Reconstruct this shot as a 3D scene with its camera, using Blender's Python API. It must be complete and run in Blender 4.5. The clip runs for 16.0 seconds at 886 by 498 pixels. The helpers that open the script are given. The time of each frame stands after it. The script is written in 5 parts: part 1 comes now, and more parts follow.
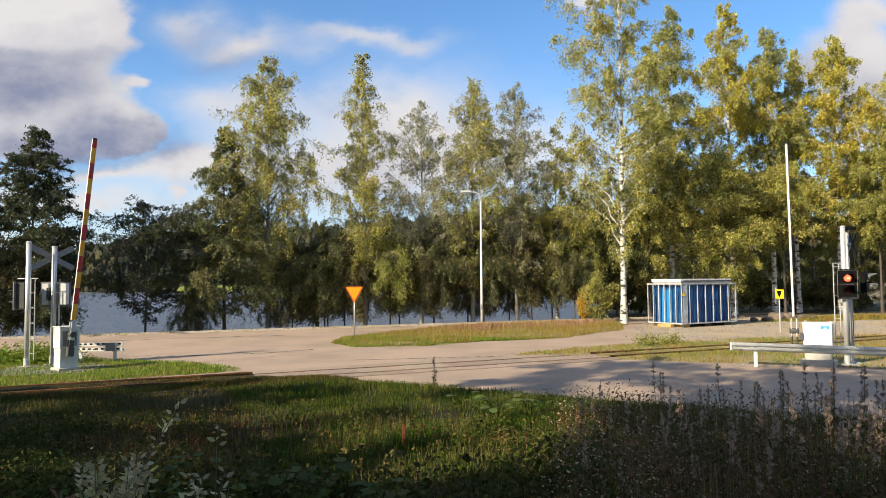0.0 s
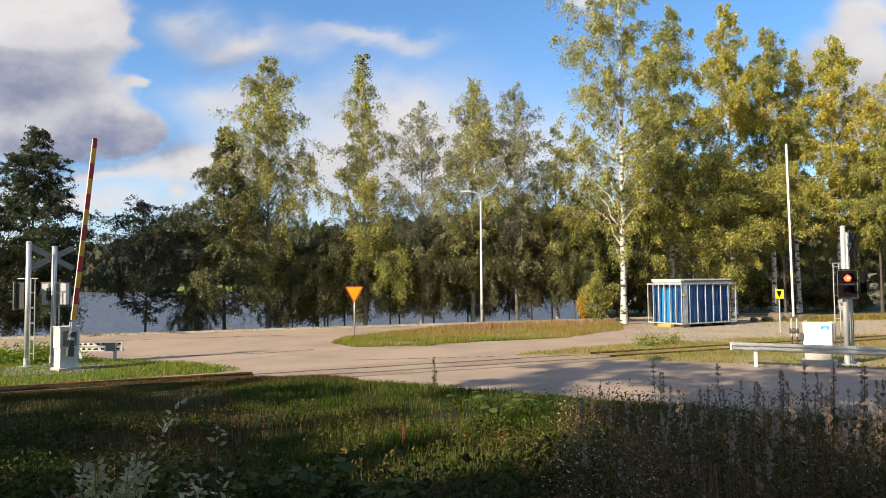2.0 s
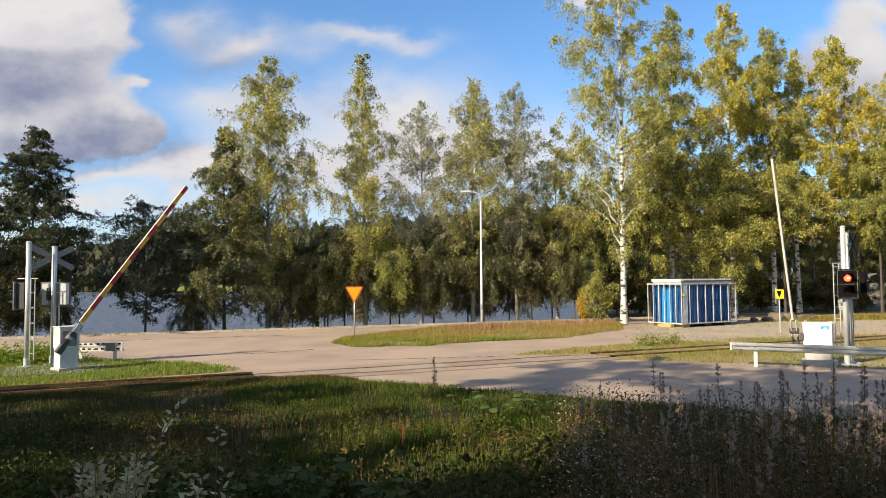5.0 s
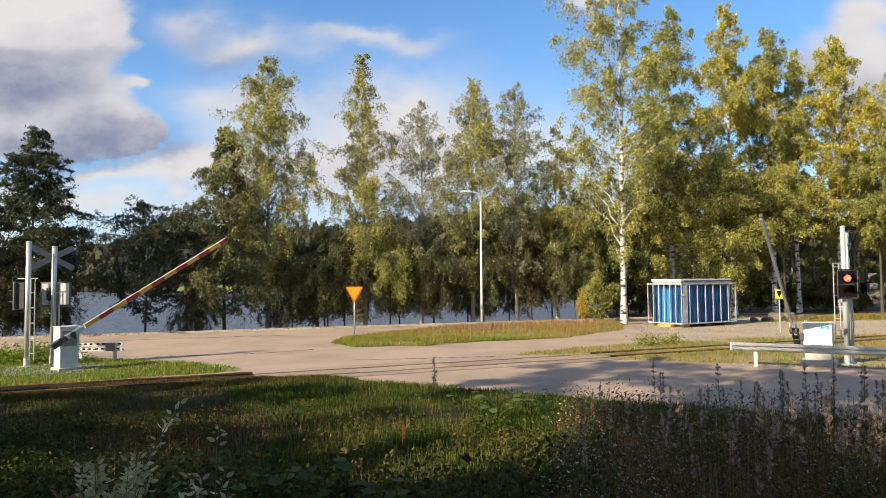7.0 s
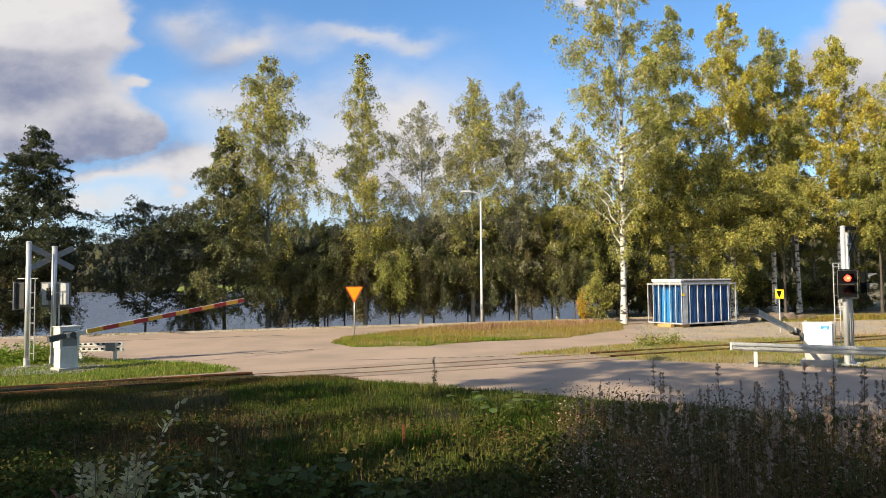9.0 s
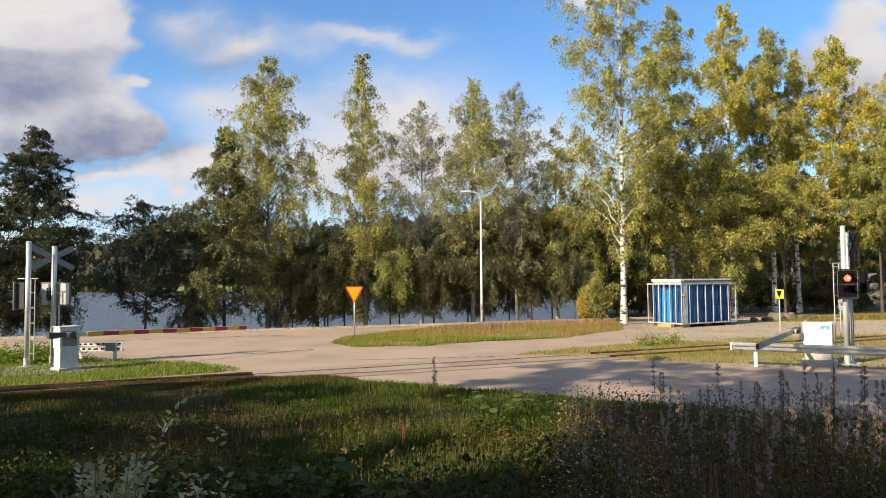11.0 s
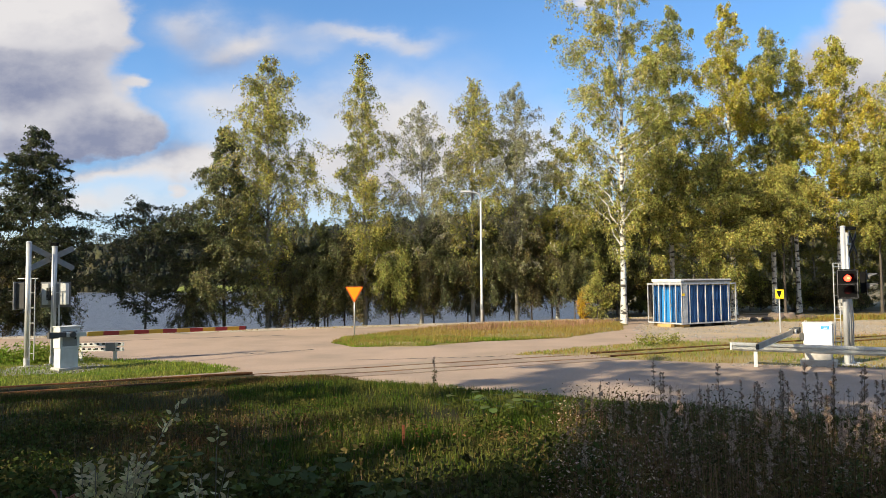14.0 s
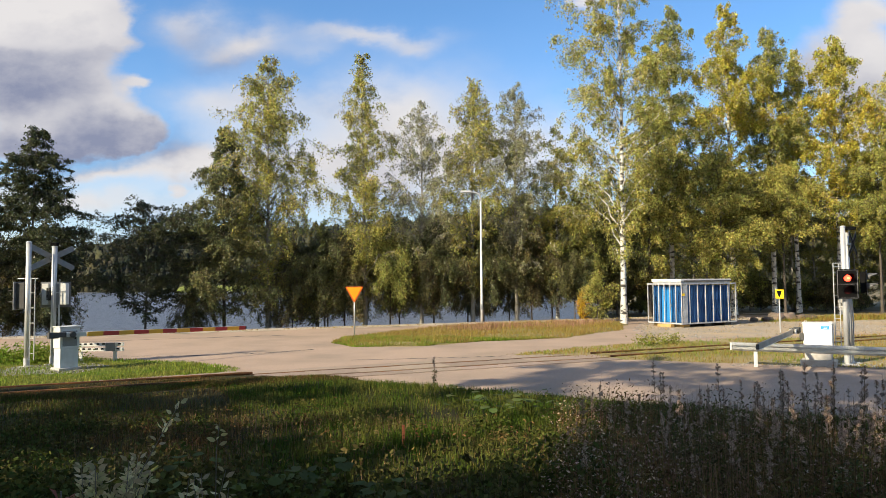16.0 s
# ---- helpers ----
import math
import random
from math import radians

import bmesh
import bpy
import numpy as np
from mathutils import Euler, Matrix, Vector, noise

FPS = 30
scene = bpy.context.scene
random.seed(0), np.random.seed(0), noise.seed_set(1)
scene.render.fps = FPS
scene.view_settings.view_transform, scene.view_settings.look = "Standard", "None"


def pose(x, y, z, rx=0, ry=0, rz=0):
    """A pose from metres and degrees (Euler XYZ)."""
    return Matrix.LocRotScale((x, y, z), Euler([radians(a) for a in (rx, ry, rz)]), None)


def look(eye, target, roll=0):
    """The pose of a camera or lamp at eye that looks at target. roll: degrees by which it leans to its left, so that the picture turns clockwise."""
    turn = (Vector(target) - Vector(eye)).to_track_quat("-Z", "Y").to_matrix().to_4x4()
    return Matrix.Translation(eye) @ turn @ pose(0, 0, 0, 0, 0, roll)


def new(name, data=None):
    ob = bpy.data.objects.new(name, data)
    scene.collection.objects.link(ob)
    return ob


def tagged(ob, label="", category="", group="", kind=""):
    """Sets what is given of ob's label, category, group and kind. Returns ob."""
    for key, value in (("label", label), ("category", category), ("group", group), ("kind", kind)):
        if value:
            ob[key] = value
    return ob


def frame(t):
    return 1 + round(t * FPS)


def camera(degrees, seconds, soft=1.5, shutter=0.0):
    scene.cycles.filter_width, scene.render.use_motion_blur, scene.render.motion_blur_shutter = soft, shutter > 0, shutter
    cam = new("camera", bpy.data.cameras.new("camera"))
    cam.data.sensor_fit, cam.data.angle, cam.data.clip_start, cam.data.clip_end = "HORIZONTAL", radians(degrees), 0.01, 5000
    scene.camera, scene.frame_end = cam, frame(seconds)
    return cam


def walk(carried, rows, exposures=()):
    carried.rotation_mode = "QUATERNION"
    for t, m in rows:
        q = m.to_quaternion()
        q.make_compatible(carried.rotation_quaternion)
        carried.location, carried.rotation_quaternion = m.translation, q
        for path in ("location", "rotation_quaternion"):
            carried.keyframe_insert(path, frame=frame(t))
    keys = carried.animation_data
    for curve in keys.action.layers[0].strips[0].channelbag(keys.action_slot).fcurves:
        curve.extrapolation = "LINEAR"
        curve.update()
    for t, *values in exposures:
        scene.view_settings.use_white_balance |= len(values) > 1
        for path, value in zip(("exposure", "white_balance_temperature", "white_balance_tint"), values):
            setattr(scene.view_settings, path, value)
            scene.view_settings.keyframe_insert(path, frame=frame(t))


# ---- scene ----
cam = camera(66, 16.0, soft=0.75)
EYE = (0.0, 0.0, 2.5)
VIEW = look(EYE, (0.0, 10.0, 2.5 + 10.0 * math.tan(radians(2.8))), -0.5)
walk(cam, [(0.0, VIEW), (16.0, VIEW)])

# ---- light ----
SUN_AZ, SUN_EL = 217.0, 29.0        # degrees: where the sun stands, counted from +x towards +y
CLOUD_GAIN = 0.50


def nodes_of(tree):
    tree.nodes.clear()

    def add(kind, **values):
        n = tree.nodes.new(kind)
        for k, v in values.items():
            if k in n.inputs:
                n.inputs[k].default_value = v
        return n
    return add, tree.links.new


def build_world():
    world = bpy.data.worlds.new("sky")
    scene.world = world
    world.use_nodes = True
    add, link = nodes_of(world.node_tree)

    def calc(op, a, b=None, c=None):
        n = add("ShaderNodeMath")
        n.operation = op
        for i, v in enumerate((a, b, c)):
            if v is None:
                continue
            if isinstance(v, (int, float)):
                n.inputs[i].default_value = v
            else:
                link(v, n.inputs[i])
        return n.outputs[0]

    tc = add("ShaderNodeTexCoord")
    sep = add("ShaderNodeSeparateXYZ")
    link(tc.outputs["Generated"], sep.inputs[0])
    x, y, z = sep.outputs
    depth = calc("MAXIMUM", calc("ABSOLUTE", y), 0.12)
    u, v = calc("DIVIDE", x, depth), calc("DIVIDE", z, depth)
    com = add("ShaderNodeCombineXYZ")
    link(u, com.inputs[0]), link(v, com.inputs[1])

    def fbm(scale, detail, rough, offset):
        m = add("ShaderNodeMapping")
        m.inputs["Location"].default_value = offset
        m.inputs["Scale"].default_value = (1, 1.5, 1)
        link(com.outputs[0], m.inputs[0])
        n = add("ShaderNodeTexNoise", Scale=scale, Detail=detail, Roughness=rough)
        link(m.outputs[0], n.inputs["Vector"])
        return n.outputs["Fac"]

    warp, fine, veil, bend = fbm(5.0, 6, 0.55, (3.1, 1.7, 0)), fbm(15.0, 6, 0.6, (0.4, 5.2, 0)), fbm(2.6, 5, 0.55, (7.7, 2.3, 0)), fbm(7.0, 5, 0.55, (1.3, 8.8, 0))
    # the clouds' outlines are bent by noise
    u = calc("ADD", u, calc("MULTIPLY", calc("SUBTRACT", warp, 0.5), 0.16))
    v = calc("ADD", v, calc("MULTIPLY", calc("SUBTRACT", bend, 0.5), 0.10))

    def puff(cu, cv, ru, rv, gain):
        du, dv = calc("DIVIDE", calc("SUBTRACT", u, cu), ru), calc("DIVIDE", calc("SUBTRACT", v, cv), rv)
        r = calc("ADD", calc("MULTIPLY", du, du), calc("MULTIPLY", dv, dv))
        return calc("MULTIPLY", calc("EXPONENT", calc("MULTIPLY", r, -1.0)), gain)

    def total(rows):
        out = None
        for row in rows:
            p = puff(*row)
            out = p if out is None else calc("ADD", out, p)
        return out

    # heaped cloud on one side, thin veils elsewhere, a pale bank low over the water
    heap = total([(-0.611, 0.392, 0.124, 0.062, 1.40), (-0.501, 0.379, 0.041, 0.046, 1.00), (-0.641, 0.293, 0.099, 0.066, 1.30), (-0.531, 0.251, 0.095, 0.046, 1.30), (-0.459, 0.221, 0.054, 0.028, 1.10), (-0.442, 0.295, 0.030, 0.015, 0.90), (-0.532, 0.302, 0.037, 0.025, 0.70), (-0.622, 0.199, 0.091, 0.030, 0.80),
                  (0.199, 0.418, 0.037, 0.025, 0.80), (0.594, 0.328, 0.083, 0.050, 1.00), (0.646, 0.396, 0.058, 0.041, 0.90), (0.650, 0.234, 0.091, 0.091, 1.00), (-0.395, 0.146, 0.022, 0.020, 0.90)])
    thin = total([(-0.302, 0.357, 0.054, 0.030, 0.90), (-0.383, 0.392, 0.041, 0.023, 0.60), (-0.121, 0.365, 0.091, 0.012, 0.70), (-0.033, 0.353, 0.041, 0.013, 0.50), (-0.201, 0.345, 0.041, 0.010, 0.30), (-0.087, 0.264, 0.141, 0.050, 0.75), (-0.305, 0.260, 0.075, 0.033, 0.50), (-0.187, 0.175, 0.249, 0.058, 0.65),
                  (0.097, 0.192, 0.182, 0.058, 0.60), (-0.371, 0.188, 0.099, 0.020, 0.60), (-0.504, 0.167, 0.108, 0.012, 0.70), (-0.553, 0.125, 0.191, 0.020, 0.60)])
    low = calc("MULTIPLY", calc("EXPONENT", calc("MULTIPLY", calc("MAXIMUM", v, 0.0), -9.0)), 0.95)
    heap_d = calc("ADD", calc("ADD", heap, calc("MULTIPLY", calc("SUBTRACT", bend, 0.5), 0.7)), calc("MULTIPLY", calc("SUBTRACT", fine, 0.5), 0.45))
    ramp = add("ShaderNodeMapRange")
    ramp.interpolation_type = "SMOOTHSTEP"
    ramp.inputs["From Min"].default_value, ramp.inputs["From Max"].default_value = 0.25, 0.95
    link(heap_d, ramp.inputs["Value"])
    veil_d = calc("MULTIPLY", calc("ADD", thin, low), calc("ADD", 0.25, calc("MULTIPLY", calc("ADD", veil, calc("MULTIPLY", warp, 0.6)), 0.95)))
    # extra cloud out of view, added overhead and behind to make skylight less blue
    over = add("ShaderNodeTexNoise", Scale=2.2, Detail=6.0, Roughness=0.58)
    link(tc.outputs["Generated"], over.inputs["Vector"])
    cover = add("ShaderNodeMapRange")
    cover.interpolation_type = "SMOOTHSTEP"
    cover.inputs["From Min"].default_value, cover.inputs["From Max"].default_value = 0.46, 0.63
    link(over.outputs["Fac"], cover.inputs["Value"])
    above = add("ShaderNodeMapRange")
    above.interpolation_type = "SMOOTHSTEP"
    above.inputs["From Min"].default_value, above.inputs["From Max"].default_value = 0.44, 0.62
    away = calc("MAXIMUM", z, calc("MULTIPLY", y, -1.0))
    link(away, above.inputs["Value"])
    unseen_cloud = calc("MULTIPLY", cover.outputs[0], above.outputs[0])
    density = calc("MINIMUM", calc("MAXIMUM", calc("MAXIMUM", ramp.outputs[0], veil_d), unseen_cloud), 1.0)
    # undersides of the heaps are grey-violet
    under = total([(-0.633, 0.293, 0.091, 0.040, 1.60), (-0.476, 0.209, 0.075, 0.020, 1.50), (-0.505, 0.230, 0.050, 0.022, 0.70), (-0.563, 0.195, 0.099, 0.017, 0.90), (-0.417, 0.217, 0.033, 0.023, 1.00), (-0.609, 0.343, 0.124, 0.015, 0.40), (-0.314, 0.329, 0.066, 0.015, 0.35), (0.600, 0.260, 0.075, 0.033, 0.50),
                  (-0.630, 0.205, 0.066, 0.018, 0.60), (0.551, 0.319, 0.050, 0.025, 0.30)])
    under = calc("SUBTRACT", 1.0, calc("EXPONENT", calc("MULTIPLY", under, -2.4)))
    under = calc("MULTIPLY", under, calc("ADD", calc("MULTIPLY", fine, 1.0), calc("MULTIPLY", warp, 0.75)))
    under = calc("ADD", under, calc("MULTIPLY", calc("MAXIMUM", calc("SUBTRACT", bend, 0.52), 0.0), 1.5))
    under = calc("MINIMUM", calc("ADD", under, calc("MULTIPLY", calc("MAXIMUM", calc("SUBTRACT", veil, 0.50), 0.0), 1.6)), 1.0)
    shade = add("ShaderNodeMix")
    shade.data_type = "RGBA"
    shade.inputs["A"].default_value, shade.inputs["B"].default_value = (0.93, 0.90, 0.90, 1), (0.31, 0.345, 0.49, 1)
    for a, b in ((under, "Factor"),):
        link(a, shade.inputs[b])
    sky = add("ShaderNodeTexSky")
    sky.sky_type, sky.sun_disc = "NISHITA", False
    sky.sun_elevation, sky.sun_rotation = radians(SUN_EL), radians(90 - SUN_AZ)
    sky.air_density, sky.dust_density, sky.ozone_density = 1.0, 0.4, 3.0
    dim = add("ShaderNodeMix")
    dim.data_type, dim.blend_type = "RGBA", "MULTIPLY"
    dim.inputs["Factor"].default_value, dim.inputs["B"].default_value = 1.0, (0.073, 0.103, 0.122, 1)
    link(sky.outputs[0], dim.inputs["A"])
    lit = add("ShaderNodeMix")
    lit.data_type, lit.blend_type = "RGBA", "MULTIPLY"
    lit.inputs["Factor"].default_value, lit.inputs["B"].default_value = 1.0, (CLOUD_GAIN, CLOUD_GAIN, CLOUD_GAIN, 1)
    link(shade.outputs["Result"], lit.inputs["A"])
    mix = add("ShaderNodeMix")
    mix.data_type = "RGBA"
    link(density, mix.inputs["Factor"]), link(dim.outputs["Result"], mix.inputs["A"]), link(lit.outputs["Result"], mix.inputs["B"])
    bg = add("ShaderNodeBackground", Strength=1.0)
    link(mix.outputs["Result"], bg.inputs["Color"])
    link(bg.outputs[0], add("ShaderNodeOutputWorld").inputs[0])


build_world()
sun = new("sun", bpy.data.lights.new("sun", "SUN"))
sun.data.energy, sun.data.angle, sun.data.color = 5.0, radians(0.5), (1.0, 0.865, 0.63)
_s = Vector((math.cos(radians(SUN_AZ)) * math.cos(radians(SUN_EL)), math.sin(radians(SUN_AZ)) * math.cos(radians(SUN_EL)), math.sin(radians(SUN_EL))))
sun.matrix_world = look(_s * 50, (0, 0, 0))
scene.view_settings.exposure = 0.8


# ---- materials ----
def material(name, c1, c2, scale=4.0, rough=0.7, metal=0.0, bump=0.2, c3=None, scale2=0.6, island=0.0, random_ob=0.0, translucent=0.0, spec=0.4, bump_scale=None, detail=6, stretch=(1, 1, 1)):
    """Two or three colours mixed by noise at two scales, with fine relief."""
    mat = bpy.data.materials.new(name)
    mat.use_nodes = True
    add, link = nodes_of(mat.node_tree)
    tc, mp = add("ShaderNodeTexCoord"), add("ShaderNodeMapping")
    mp.inputs["Scale"].default_value = stretch
    link(tc.outputs["Object"], mp.inputs[0])
    n1, n2 = add("ShaderNodeTexNoise", Scale=scale, Detail=detail, Roughness=0.62), add("ShaderNodeTexNoise", Scale=scale2, Detail=4.0, Roughness=0.55)
    link(mp.outputs[0], n1.inputs["Vector"]), link(mp.outputs[0], n2.inputs["Vector"])

    def mixed(fac, a, b):
        m = add("ShaderNodeMix")
        m.data_type = "RGBA"
        for s, k in ((a, "A"), (b, "B")):
            if isinstance(s, tuple):
                m.inputs[k].default_value = (*s, 1)
            else:
                link(s, m.inputs[k])
        link(fac, m.inputs["Factor"])
        return m.outputs["Result"]

    def sharpened(out, lo, hi):
        r = add("ShaderNodeMapRange")
        r.inputs["From Min"].default_value, r.inputs["From Max"].default_value = lo, hi
        link(out, r.inputs["Value"])
        return r.outputs[0]

    colour = mixed(sharpened(n1.outputs["Fac"], 0.3, 0.7), c1, c2)
    if c3:
        colour = mixed(sharpened(n2.outputs["Fac"], 0.42, 0.66), colour, c3)
    for amount, kind, socket in ((island, "ShaderNodeNewGeometry", "Random Per Island"), (random_ob, "ShaderNodeObjectInfo", "Random")):
        if amount:
            hsv = add("ShaderNodeHueSaturation")
            src = add(kind).outputs[socket]
            r1, r2 = add("ShaderNodeMapRange"), add("ShaderNodeMapRange")
            r1.inputs["To Min"].default_value, r1.inputs["To Max"].default_value = 1 - amount, 1 + amount
            r2.inputs["To Min"].default_value, r2.inputs["To Max"].default_value = 0.5 - 0.06 * amount, 0.5 + 0.06 * amount
            fr = add("ShaderNodeMath")
            fr.operation = "FRACT"
            mu = add("ShaderNodeMath")
            mu.operation = "MULTIPLY"
            mu.inputs[1].default_value = 7.31
            link(src, mu.inputs[0]), link(mu.outputs[0], fr.inputs[0])
            link(src, r1.inputs["Value"]), link(fr.outputs[0], r2.inputs["Value"])
            link(r1.outputs[0], hsv.inputs["Value"]), link(r2.outputs[0], hsv.inputs["Hue"])
            link(colour, hsv.inputs["Color"])
            colour = hsv.outputs[0]
    bs = add("ShaderNodeBsdfPrincipled", Roughness=rough, Metallic=metal)
    bs.inputs["Specular IOR Level"].default_value = spec
    link(colour, bs.inputs["Base Color"])
    if bump:
        nb = add("ShaderNodeTexNoise", Scale=bump_scale or scale * 3, Detail=5.0)
        link(mp.outputs[0], nb.inputs["Vector"])
        b = add("ShaderNodeBump", Strength=bump, Distance=0.02)
        link(nb.outputs["Fac"], b.inputs["Height"]), link(b.outputs[0], bs.inputs["Normal"])
    out = add("ShaderNodeOutputMaterial")
    if translucent:
        tr, ms = add("ShaderNodeBsdfTranslucent"), add("ShaderNodeMixShader", Fac=translucent)
        link(colour, tr.inputs["Color"])
        link(bs.outputs[0], ms.inputs[1]), link(tr.outputs[0], ms.inputs[2]), link(ms.outputs[0], out.inputs[0])
    else:
        link(bs.outputs[0], out.inputs[0])
    return mat


def glow(name, colour, strength):
    mat = bpy.data.materials.new(name)
    mat.use_nodes = True
    add, link = nodes_of(mat.node_tree)
    bs = add("ShaderNodeBsdfPrincipled", Roughness=0.4)
    bs.inputs["Base Color"].default_value = (*colour, 1)
    bs.inputs["Emission Color"].default_value = (*colour, 1)
    bs.inputs["Emission Strength"].default_value = strength
    link(bs.outputs[0], add("ShaderNodeOutputMaterial").inputs[0])
    return mat


def birch_bark():
    """White bark with dark cross bands and a rough black foot."""
    mat = material("birch_bark", (0.62, 0.60, 0.55), (0.48, 0.46, 0.42), 9, 0.8, bump=0.5)
    tree = mat.node_tree
    bs = next(n for n in tree.nodes if n.type == "BSDF_PRINCIPLED")
    old = bs.inputs["Base Color"].links[0].from_socket
    tc, mp = tree.nodes.new("ShaderNodeTexCoord"), tree.nodes.new("ShaderNodeMapping")
    mp.inputs["Scale"].default_value = (3, 3, 7)
    nz, rp, mx = tree.nodes.new("ShaderNodeTexNoise"), tree.nodes.new("ShaderNodeMapRange"), tree.nodes.new("ShaderNodeMix")
    nz.inputs["Scale"].default_value, nz.inputs["Detail"].default_value = 1.0, 6
    rp.inputs["From Min"].default_value, rp.inputs["From Max"].default_value = 0.52, 0.59
    mx.data_type = "RGBA"
    mx.inputs["B"].default_value = (0.045, 0.04, 0.036, 1)
    for a, b in ((tc.outputs["Object"], mp.inputs[0]), (mp.outputs[0], nz.inputs["Vector"]), (nz.outputs["Fac"], rp.inputs["Value"]), (rp.outputs[0], mx.inputs["Factor"]), (old, mx.inputs["A"]), (mx.outputs["Result"], bs.inputs["Base Color"])):
        tree.links.new(a, b)
    return mat


def water_material():
    mat = bpy.data.materials.new("lake_water")
    mat.use_nodes = True
    add, link = nodes_of(mat.node_tree)
    bs = add("ShaderNodeBsdfPrincipled", Roughness=0.30, IOR=1.33)
    bs.inputs["Base Color"].default_value = (0.075, 0.09, 0.12, 1)
    tc, mp = add("ShaderNodeTexCoord"), add("ShaderNodeMapping")
    mp.inputs["Scale"].default_value = (0.9, 1.5, 1)
    link(tc.outputs["Object"], mp.inputs[0])
    n = add("ShaderNodeTexNoise", Scale=1.1, Detail=4.0, Roughness=0.55)
    link(mp.outputs[0], n.inputs["Vector"])
    b = add("ShaderNodeBump", Strength=1.0, Distance=0.9)
    link(n.outputs["Fac"], b.inputs["Height"]), link(b.outputs[0], bs.inputs["Normal"])
    link(bs.outputs[0], add("ShaderNodeOutputMaterial").inputs[0])
    return mat


